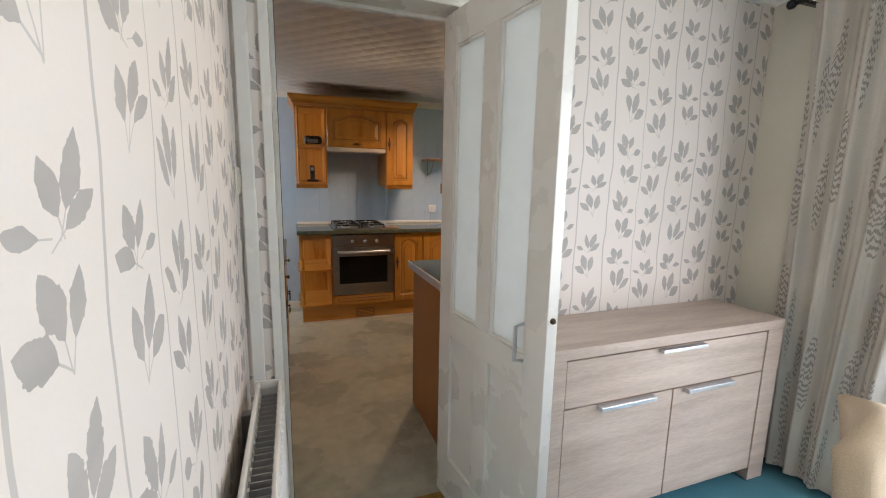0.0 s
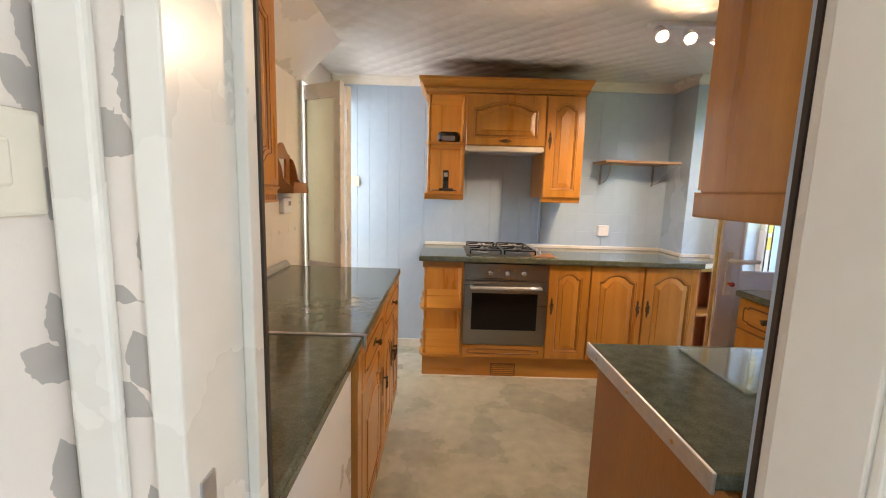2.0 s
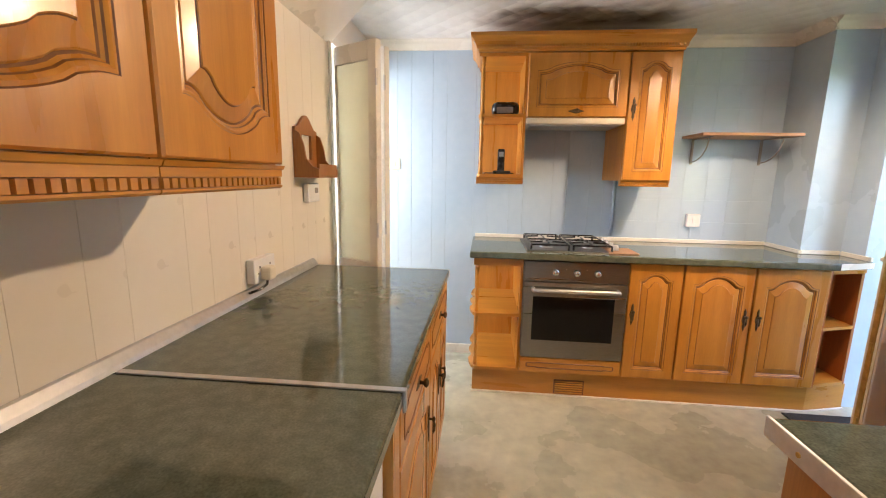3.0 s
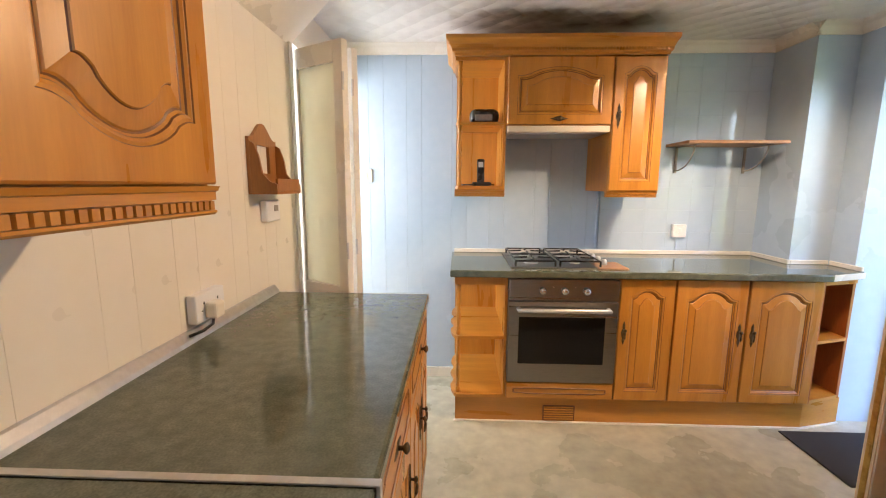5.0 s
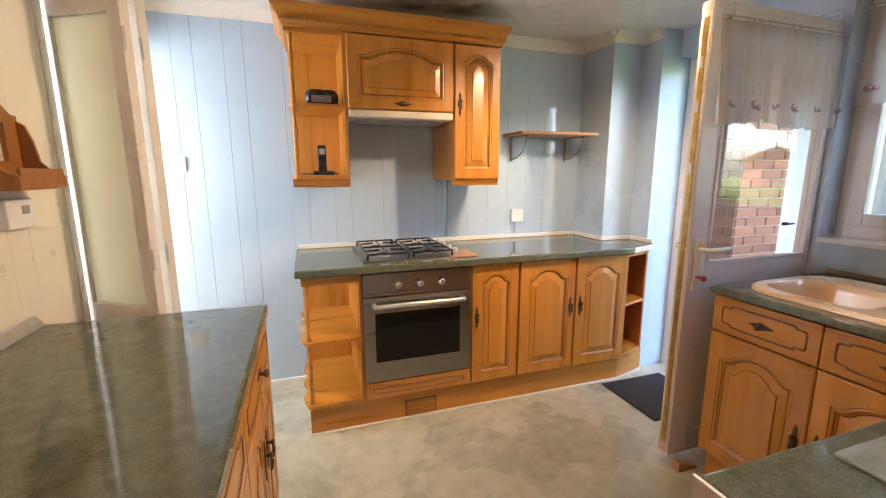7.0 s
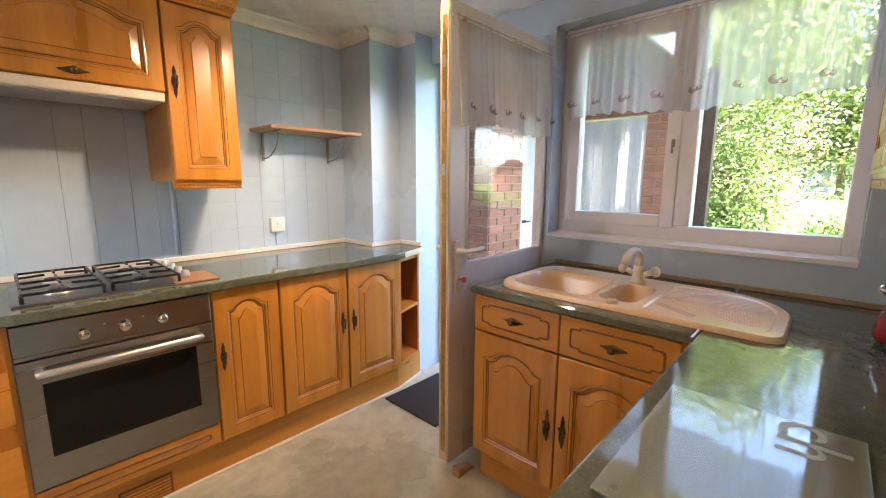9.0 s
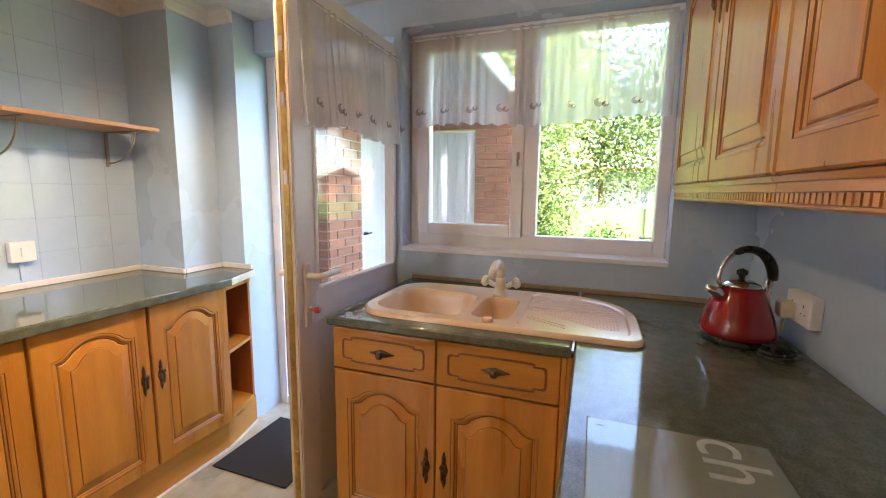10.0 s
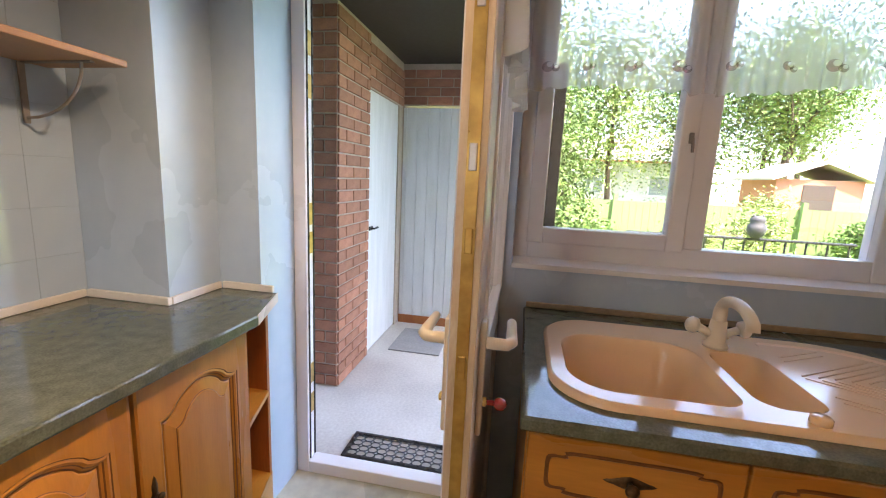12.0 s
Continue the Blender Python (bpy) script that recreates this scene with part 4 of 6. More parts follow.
def hob():
    h = thing("gas_hob", "steel four-burner gas hob with black pan supports", "hob", (1.15, 5.735, 0.9))
    part("tray", B(0, 0.58, 0, 0.50, 0, 0.008, 0.004), STEEL, h)
    for x, y, r in ((0.13, 0.13, 0.042), (0.13, 0.37, 0.035), (0.38, 0.13, 0.03), (0.38, 0.37, 0.048)):
        b = part("burner", lathe([(r, 0.008), (r, 0.016), (r * 0.8, 0.018)], 18, (x, y, 0)), GREY_METAL, h, "", True)
        part("burner_cap", lathe([(r * 0.78, 0.018), (r * 0.78, 0.024), (r * 0.6, 0.027)], 18, (x, y, 0)), BLACK, b, "black burner cap", True)
    for x in (0.015, 0.262):
        g = bmesh.new()
        a, b = x + 0.012, x + 0.232
        for p, q in (((a, 0.02), (b, 0.02)), ((a, 0.48), (b, 0.48)), ((a, 0.02), (a, 0.48)), ((b, 0.02), (b, 0.48)), ((a, 0.25), (b, 0.25))):
            tube([(*p, 0.038), (*q, 0.038)], 0.005, 6, g)
        for cy in (0.13, 0.37):
            cx = (a + b) / 2
            for dx, dy in ((1, 0), (-1, 0), (0, 1), (0, -1)):
                tube([(cx + dx * 0.11, cy + dy * 0.11, 0.038), (cx + dx * 0.03, cy + dy * 0.03, 0.042)], 0.005, 6, g)
        for p in ((a, 0.02), (b, 0.02), (a, 0.48), (b, 0.48)):
            tube([(*p, 0.006), (*p, 0.038)], 0.006, 6, g)
        part("pan_support", g, BLACK, h, "black cast pan support")
    for k in range(4):
        part("control_knob", lathe([(0.019, 0.008), (0.018, 0.02), (0.015, 0.036), (0.012, 0.038)], 14, (0.535, 0.09 + k * 0.105, 0)), GREY_METAL, h, "silver hob knob", True)


hob()
b = thing("chopping_board", "thin wooden board beside the hob", "chopping board", (1.62, 5.72, 0.901))
part("board", B(0.0, 0.17, 0.0, 0.20, 0, 0.007, 0.003), SHELF_WOOD, b)

# ---- kitchen: back wall units ----
YU = 5.88
u = thing("open_wall_unit", "honey oak open wall shelf with turned spindles", "shelf unit", (0.832, YU, 1.30), group="open oak end units")
d = YB - 0.016 - YU
part("side_panel", B(0.270, 0.285, 0, d, 0.02, 0.745), OAK, u)
part("back_panel", B(0.006, 0.270, d - 0.012, d, 0.02, 0.745), OAK, u)
for z in (0.03, 0.385):
    part("shelf", prism([(0.270, 0.002), (0.270, d - 0.012), (0.006, d - 0.012), (0.004, 0.03), (0.02, 0.004)], "z", z, z + 0.018), OAK_SIDE, u)
part("top_panel", B(0.0, 0.270, 0.0, d - 0.012, 0.728, 0.745), OAK_SIDE, u)
spindle(u, 0.026, 0.022, 0.048, 0.385)
spindle(u, 0.026, 0.022, 0.403, 0.728)
dentil_rail(u, 0.0, 0.285, 0.0, -0.012, 0.03)
u = thing("hood_cabinet", "honey oak wall cabinet with a wide arched flap over the hood", "cabinet", (1.118, YU, 1.682))
carcass(u, 0.572, d, 0.0, 0.363)
dr = cab_door(u, 0.003, 0.569, 0.004, 0.359, 0.0, "", 0.045)
knob(dr, 0.286, 0.035, -0.021)
u = thing("cooker_hood", "slim white cooker hood under the wall cabinet", "cooker hood", (1.118, YU, 1.641))
part("visor", B(0.004, 0.568, -0.015, 0.30, 0.003, 0.040, 0.006), CREAM_PLASTIC, u)
part("filter", B(0.03, 0.55, 0.02, 0.28, -0.002, 0.003), GREY_METAL, u)
u = thing("wall_cabinet", "tall honey oak wall cabinet with an arched door", "cabinet", (1.692, YU, 1.31), group="kitchen wall cabinets")
carcass(u, 0.280, d, 0.01, 0.735)
cab_door(u, 0.003, 0.277, 0.014, 0.731, 0.0, "l", 0.05, hz=0.42)
dentil_rail(u, 0.0, 0.280, 0.0, -0.022, 0.01)


def cornice():
    c = thing("cornice", "carved honey oak cornice above the wall cabinets", "cornice", (0, 0, 2.046))
    prof = [(0, 0), (-0.008, 0), (-0.012, 0.012), (-0.030, 0.016), (-0.034, 0.030), (-0.055, 0.050), (-0.078, 0.062), (-0.085, 0.070), (-0.085, 0.088), (0, 0.088)]
    bm = bmesh.new()
    X0, X1 = 0.832, 1.972
    rows = []
    for a, b in prof:
        rows.append([bm.verts.new(p) for p in ((X0 + a * 0.6, YB - 0.016, b), (X0 + a * 0.6, YU - 0.02 + a * 0.85, b), (X1 - a * 0.25, YU - 0.02 + a * 0.85, b), (X1 - a * 0.25, YB - 0.016, b))])
    for p, q in zip(rows, rows[1:]):
        for k in range(3):
            bm.faces.new((p[k], p[k + 1], q[k + 1], q[k]))
    bm.faces.new(rows[-1])
    bm.faces.new(rows[0][::-1])
    part("moulding", bm, OAK_SIDE, c)
    bm = bmesh.new()
    k = X0 + 0.0
    while k < X1:
        box(bm, k, k + 0.010, YU - 0.055, YU - 0.042, 0.018, 0.031)
        k += 0.016
    tagged(part("dentil_teeth", bm, OAK, c), "row of small square oak teeth", "", "", "stuff")


cornice()

# things on the open wall unit
r = thing("radio", "small black radio on the open oak shelf", "radio", (0.915, 5.95, 1.7035))
part("case", B(0, 0.17, 0, 0.12, 0, 0.085, 0.035, 4), BLACK, r, "", True)
part("grille", B(0.03, 0.13, -0.004, 0.002, 0.015, 0.05, 0.003), GALV, r)
ph = thing("cordless_phone", "black cordless phone standing in its charger", "phone", (0.985, 5.96, 1.3485))
part("charger", B(-0.05, 0.06, -0.03, 0.06, 0, 0.022, 0.008), BLACK, ph)
bm = B(-0.022, 0.022, -0.01, 0.014, 0, 0.14, 0.008)
hs = part("handset", bm, BLACK, ph)
hs.matrix_basis = pose(0, 0.01, 0.018, -8)
part("screen", B(-0.014, 0.014, -0.0115, -0.009, 0.09, 0.12), GREY_METAL, hs, "pale handset screen")
cb = thing("phone_cable", "black cable lying round the phone charger", "cable", (0.87, 5.98, 1.3485))
part("cord", tube([(0.0, 0.06, 0.005), (0.02, 0.0, 0.006), (0.07, -0.02, 0.006), (0.11, 0.03, 0.006), (0.2, 0.07, 0.006)], 0.0035, 6), BLACK, cb, "", True)

# shelf on brackets
s = thing("wall_shelf", "tan wooden shelf on curved metal brackets", "shelf", (2.19, 6.0, 1.60))
part("board", B(0, 0.575, 0, YB - 0.014 - 6.0, 0, 0.018, 0.003), SHELF_WOOD, s)
for x in (0.07, 0.50):
    pts = [(x, 0.27, -0.006)] + [(x, 0.265 - 0.20 * math.sin(a / 8 * math.pi / 2) * 1.0, -0.15 + 0.146 * (1 - math.cos(a / 8 * math.pi / 2))) for a in range(9)]
    bm = tube([(x, 0.266, -0.15)] + pts[1:], 0.004, 8)
    box(bm, x - 0.008, x + 0.008, 0.266, 0.274, -0.165, -0.0005, 0.002)
    box(bm, x - 0.006, x + 0.006, 0.03, 0.262, -0.005, -0.0005)
    part("bracket", bm, GALV, s, "curved grey metal bracket")


def socket(name, label, at, turn, w=0.086, gang=1, proud=0.012, h=0.086, rocker=True, mat_=None):
    s = thing(name, label, "socket" if "socket" in name else "switch", at, turn)
    part("plate", B(-w / 2, w / 2, -proud, 0, -h / 2, h / 2, 0.004), mat_ or UPVC, s)
    if rocker:
        part("rocker", B(-0.009, 0.009, -proud - 0.006, -proud + 0.001, -0.018, 0.018, 0.002), mat_ or UPVC, s)
    else:
        for g in range(gang):
            cx = (g - (gang - 1) / 2) * 0.07
            bm = B(cx - 0.003, cx + 0.003, -proud - 0.0006, -proud + 0.001, 0.008, 0.016)
            box(bm, cx - 0.014, cx - 0.008, -proud - 0.0006, -proud + 0.001, -0.012, -0.008)
            box(bm, cx + 0.008, cx + 0.014, -proud - 0.0006, -proud + 0.001, -0.012, -0.008)
            part("pin_slot", bm, BLACK, s)
    return s


socket("switch_socket", "white wall switch box above the worktop", (2.315, YB - 0.011, 1.06), 0, proud=0.03)
pc = thing("cable_trunking", "thin blue painted cable trunking on the wall", "trunking", (2.312, YB - 0.011, 0.936))
part("strip", B(-0.006, 0.006, -0.010, 0, 0, 0.08, 0.002), BLUE, pc)
pp = thing("gas_pipe", "thin blue painted pipe on the back wall", "pipe", (1.775, YB - 0.011, 0.936))
part("pipe", tube([(0, -0.010, 0), (0, -0.010, 0.39)], 0.008, 8), BLUE, pp, "", True)
socket("light_switch", "small cream light switch on the blue wall", (0.235, YB - 0.011, 1.41), 0, h=0.086, mat_=CREAM_PLASTIC)

# ---- kitchen: left run ----
XF = 0.705
w = rolled_top("worktop", "green-grey laminate worktop along the cream wall", [(XL + 0.014, 4.044), (0.733, 4.044), (0.733, 5.165), (XL + 0.014, 5.165)])
part("end_strip", B(XL + 0.02, 0.737, 5.164, 5.169, 0.864, 0.8995), GREY_METAL, w)
w2 = rolled_top("worktop", "green-grey laminate worktop above the white appliance", [(XL + 0.014, Y1 + 0.02), (0.733, Y1 + 0.02), (0.733, 4.036), (XL + 0.014, 4.036)])
bm = prism([(XL + 0.013, 0.9005), (XL + 0.040, 0.9005), (XL + 0.036, 0.912), (XL + 0.022, 0.930), (XL + 0.013, 0.932)], "y", Y1 + 0.02, 5.16)
part("edge_band", B(0.7332, 0.7345, Y1 + 0.03, 4.03, 0.872, 0.891), WORKTOP, w2)
part("edge_band", B(0.7332, 0.7345, 4.05, 5.155, 0.872, 0.891), WORKTOP, w)
up = thing("worktop_upstand", "grey laminate upstand along the cream wall", "upstand")
part("strip", bm, GREY_METAL, up)
js = thing("joint_strip", "aluminium joint strip between the worktops", "joint strip", (0, 4.04, 0.9))
part("strip", B(XL + 0.045, 0.738, -0.008, 0.008, 0.0, 0.004, 0.001), GREY_METAL, js)
part("strip_end", B(0.734, 0.741, -0.009, 0.009, -0.045, 0.004, 0.002), GREY_METAL, js)
yy = 4.05
for wd, drawer in ((0.50, True), (0.61, True)):
    u = thing("base_cabinet", "honey oak base cabinet with a drawer and arched doors", "cabinet", (XF - 0.0, yy, 0.0), 90, group="side base cabinets")
    carcass(u, wd, 0.60, 0.157, 0.86)
    part("plinth_board", B(0, wd, 0.045, 0.06, 0.001, 0.157), OAK_SIDE, u)
    drawer_front(u, 0.003, wd - 0.003, 0.71, 0.855, 0.0)
    if wd > 0.55:
        cab_door(u, 0.003, wd / 2 - 0.002, 0.163, 0.703, 0.0, "r", 0.045, hz=0.52)
        cab_door(u, wd / 2 + 0.002, wd - 0.003, 0.163, 0.703, 0.0, "l", 0.045, hz=0.52)
    else:
        cab_door(u, 0.003, wd - 0.003, 0.163, 0.703, 0.0, "r", 0.05, hz=0.52)
    yy += wd + 0.002
ap = thing("under_counter_fridge", "white under-counter fridge below the worktop", "fridge", (XF - 0.02, 3.40, 0.0), 90)
part("body", B(0, 0.57, 0.03, 0.58, 0.02, 0.85, 0.006), UPVC, ap)
part("door", B(0, 0.57, -0.025, 0.026, 0.09, 0.85, 0.012, 3), UPVC, ap, "smooth white fridge door", True)
part("kick_plate", B(0.01, 0.56, 0.01, 0.03, 0.0, 0.085), GALV, ap)
fp = thing("filler_panel", "narrow oak filler panel beside the fridge", "panel", (XF, 3.985, 0.0), 90)
part("panel", B(0, 0.06, -0.02, 0.55, 0.0, 0.86), OAK, fp)

XU = 0.382
yy = 3.333
for k, wd in enumerate((0.525, 0.383)):
    u = thing("wall_cabinet", "honey oak wall cabinet with a curved raised panel", "cabinet", (XU - 0.0, yy, 0.0), 90, group="kitchen wall cabinets")
    carcass(u, wd, XU - XL - 0.02, 1.35, 1.985)
    cab_door(u, 0.003, wd - 0.003, 1.353, 1.98, 0.0, "r" if k == 0 else "l", 0.05, 0.05, hz=1.68)
    dentil_rail(u, 0.0, wd, -0.012, 1.297, 1.35)
    if k:
        e = part("end_rail", B(wd - 0.012, wd + 0.008, 0.02, XU - XL - 0.02, 1.302, 1.35, 0.003), OAK, u)
    yy += wd + 0.003


def letter_rack():
    r = thing("letter_rack", "small wooden wall rack with a shaped back and a window", "rack", (XL + 0.012, 5.005, 1.315), 90)
    r.matrix_basis = r.matrix_basis @ Matrix.Diagonal((1, 1, 1.06, 1))
    W, D = 0.23, 0.11
    n = 24
    top = lambda t: 0.20 + 0.055 * (0.5 + 0.5 * math.cos(math.pi * min(1, abs(t - 0.5) / 0.42))) ** 0.9 if abs(t - 0.5) < 0.42 else 0.20
    # back board as a frame round an opening
    bm = bmesh.new()
    outer = [Vector((W * i / (n - 1), -0.012, 0)) for i in range(n)] + [Vector((W * (1 - i / (n - 1)), -0.012, top(1 - i / (n - 1)))) for i in range(n)]
    inner = [Vector((0.065 + 0.10 * i / (n - 1), -0.012, 0.075)) for i in range(n)] + [Vector((0.165 - 0.10 * i / (n - 1), -0.012, 0.175)) for i in range(n)]
    back = lambda lp: [Vector((p.x, 0, p.z)) for p in lp]
    skin(bm, [back(inner), back(outer), outer, inner, back(inner)], cap=False)
    part("backboard", bm, RACK_WOOD, r)
    for x in (0, W - 0.010):
        out = [(-0.0125, 0.0), (-D, 0.0), (-D, 0.035), (-D * 0.75, 0.045), (-D * 0.5, 0.075), (-D * 0.42, 0.13), (-0.03, 0.175), (-0.0125, 0.185)]
        part("side", prism(out, "x", x, x + 0.010), RACK_WOOD, r)
    part("bottom", B(0.010, W - 0.010, -D, -0.0125, 0.0, 0.010), RACK_WOOD, r)
    part("front", B(0.010, W - 0.010, -D, -D + 0.010, 0.010, 0.055, 0.002), RACK_WOOD, r)


letter_rack()
th = thing("thermostat", "white wall thermostat with a small display", "thermostat", (XL + 0.011, 5.15, 1.245), 90)
part("case", B(-0.062, 0.062, -0.028, 0, -0.043, 0.043, 0.005), UPVC, th)
part("display", B(0.005, 0.04, -0.0295, -0.027, -0.002, 0.022), GALV, th, "small grey display")
socket("wall_socket", "white double wall socket above the worktop", (XL + 0.011, 4.675, 0.99), 90, w=0.146, gang=2, rocker=False, proud=0.03)
pl = thing("plug", "white plug with a black lead in the wall socket", "plug", (XL + 0.042, 4.660, 0.980), 90)
part("plug_body", B(-0.024, 0.024, -0.038, 0, -0.026, 0.024, 0.008), CREAM_PLASTIC, pl)
part("lead", tube([(-0.01, -0.02, -0.02), (-0.02, -0.022, -0.04), (-0.05, -0.01, -0.052), (-0.09, 0.006, -0.055)], 0.0045, 8), BLACK, pl, "black lead", True)


sc = thing("wall_screw", "small bare screw standing out of the cream wall", "screw", (XL + 0.010, 4.74, 1.53), 90)
part("head", lathe([(0.004, 0), (0.004, 0.003), (0.001, 0.004)], 8, (0, 0, 0), pose(0, 0, 0, 90)), BRONZE, sc)


def folding_leaf(parent, w):
    h = 1.965
    bm = bmesh.new()
    for a, b, c, d in ((0, 0.06, 0, h), (w - 0.055, w, 0, h), (0.06, w - 0.055, h - 0.09, h), (0.06, w - 0.055, 0, 0.22), (0.06, w - 0.055, 0.78, 0.86)):
        box(bm, a, b, -0.018, 0.018, c, d, 0.003)
    lf = part("leaf", bm, GLOSS, parent)
    part("frosted_pane", B(0.06, w - 0.055, -0.003, 0.003, 0.86, h - 0.09), FROST_DENSE, lf, "frosted glass pane")
    part("lower_panel", B(0.06, w - 0.055, -0.006, 0.006, 0.22, 0.78), GLOSS, lf)
    for z in (0.25, 1.0, 1.75):
        part("hinge", lathe([(0.006, 0), (0.006, 0.075)], 8, (w + 0.003, -0.018, z)), GREY_METAL, lf)
    return lf


fd = thing("door_2", "half-folded white bifold door with frosted panes", "door", (0.045, 5.545, 0.012), kind="structure")
a = folding_leaf(fd, 0.355)
a.matrix_basis = pose(0, 0, 0, 0, 0, -30)
b = folding_leaf(fd, 0.355)
b.matrix_basis = pose(0.032, 0.16, 0, 0, 0, -36)
bm = bmesh.new()
for y0, y1, z0, z1 in ((LO0 - 0.045, LO0, 0, LOH + 0.045), (LO1, LO1 + 0.04, 0, LOH + 0.045), (LO0, LO1, LOH, LOH + 0.045)):
    box(bm, XL, XL + 0.014, y0, y1, z0, z1, 0.003)
structure(part("trim_folding_door", bm, GLOSS), "white moulding round the folding door opening")

# ---- kitchen: sink run and peninsula ----
XS = 2.50
def rrect(x0, x1, y0, y1, z, rads, n=8):
    """Rounded rectangle loop; one radius per corner (x0y0, x1y0, x1y1, x0y1)."""
    pts = []
    for (cx, cy, a0), r in zip(((x0, y0, 180), (x1, y0, 270), (x1, y1, 0), (x0, y1, 90)), rads):
        ox = cx + (r if cx == x0 else -r)
        oy = cy + (r if cy == y0 else -r)
        for k in range(n + 1):
            a = radians(a0 + 90 * k / n)
            pts.append(Vector((ox + r * math.cos(a), oy + r * math.sin(a), z)))
    return pts


w = thing("worktop", "green-grey laminate worktop round the sink", "worktop")
ro = lambda i, z: rrect(2.466 + i, XW - 0.006 - i, 4.043 + i, 4.858 - i, z, (0.002,) * 4)
ri = lambda z: rrect(2.565, 2.945, 4.185, 4.775, z, (0.05,) * 4)
part("slab", skin(bmesh.new(), [ri(0.868), ro(0.006, 0.868), ro(0, 0.874), ro(0, 0.894), ro(0.006, 0.90), ri(0.90), ri(0.868)], cap=False), WORKTOP, w)
part("upstand", B(XW - 0.018, XW - 0.006, 3.45, 4.85, 0.901, 0.920, 0.003), UPSTAND, w, "narrow faded brown upstand strip")
w = rolled_top("worktop", "green-grey laminate peninsula worktop", [(1.432, 3.43), (XW - 0.006, 3.43), (XW - 0.006, 4.036), (1.432, 4.036)], 0.868, 0.90)
part("end_strip", B(1.425, 1.432, 3.43, 4.038, 0.862, 0.902, 0.002), GREY_METAL, w, "white metal end strip with screws")
part("front_strip", B(2.44, 2.60, 4.0365, 4.0425, 0.898, 0.9025), GREY_METAL, w, "metal joint strip")
for y in (3.55, 3.75, 3.95):
    part("screw", lathe([(0.005, 0), (0.005, 0.002)], 8, (1.4245, y, 0.882), pose(0, 0, 0, 0, -90)), BRASS, w)
gb = thing("worktop_saver", "pale glass worktop saver lying on the peninsula", "chopping board", (1.68, 3.707, 0.902))
part("sheet", B(0, 0.41, 0, 0.29, 0.001, 0.007, 0.002), SHEET_GLASS, gb)
cv = bpy.data.curves.new("print_text", "FONT")
cv.body, cv.size, cv.extrude = "ch", 0.135, 0.0002
tx = new("lettering", cv)
me = bpy.data.meshes.new_from_object(tx)
bpy.data.objects.remove(tx)
me.materials.append(PRINT_GREY)
lt = new("lettering", me)
lt.parent, lt["label"] = gb, "pale grey printed letters"
lt.matrix_basis = pose(0.408, 0.111, 0.0076, 0, 0, 180)
gb.children[0].visible_shadow = False
for x in (0.02, 0.39):
    for y in (0.02, 0.26):
        part("rubber_foot", B(x, x + 0.012, y, y + 0.012, -0.0015, 0.001), BLACK, gb)

u = thing("sink_cabinet", "honey oak sink cabinet with two drawer fronts and doors", "cabinet", (XS, 4.845, 0.0), -90)
W = 0.79
carcass(u, W, 0.62, 0.157, 0.70)
for x in (0, W - 0.017):
    part("upper_side", B(x, x + 0.017, 0, 0.62, 0.70, 0.866), OAK, u)
part("plinth_board", B(0, W, 0.045, 0.06, 0.001, 0.157), OAK_SIDE, u)
for a, b, hd in ((0.003, 0.387, "r"), (0.391, 0.775, "l")):
    drawer_front(u, a, b, 0.715, 0.862, 0.0)
    cab_door(u, a, b, 0.163, 0.708, 0.0, hd, 0.05, hz=0.42)
part("filler", B(0.777, W, -0.018, 0.0, 0.163, 0.862), OAK, u)


def base_under_peninsula():
    u = thing("peninsula_cabinet", "oak peninsula cabinet with a plain brown end panel", "cabinet", (XS - 0.004, 3.99, 0.0), 180)
    W = XS - 0.004 - 1.455
    carcass(u, W - 0.02, 0.54, 0.157, 0.862)
    part("end_panel", B(W - 0.018, W, -0.02, 0.56, 0.0, 0.862), PANEL_BROWN, u, "plain orange-brown end panel")
    part("plinth_board", B(0, W - 0.02, 0.045, 0.06, 0.001, 0.157), OAK_SIDE, u)
    for k in range(2):
        a, b = 0.006 + k * 0.505, 0.503 + k * 0.505
        drawer_front(u, a, b, 0.715, 0.858, 0.0)
        cab_door(u, a, b, 0.163, 0.708, 0.0, "r" if k == 0 else "l", 0.05, hz=0.42)


base_under_peninsula()
cp = thing("corner_post", "oak corner post between the sink and peninsula cabinets", "panel", (2.482, 3.985, 0.0))
part("post", B(0, 0.03, 0.027, 0.068, 0.157, 0.866), OAK, cp)


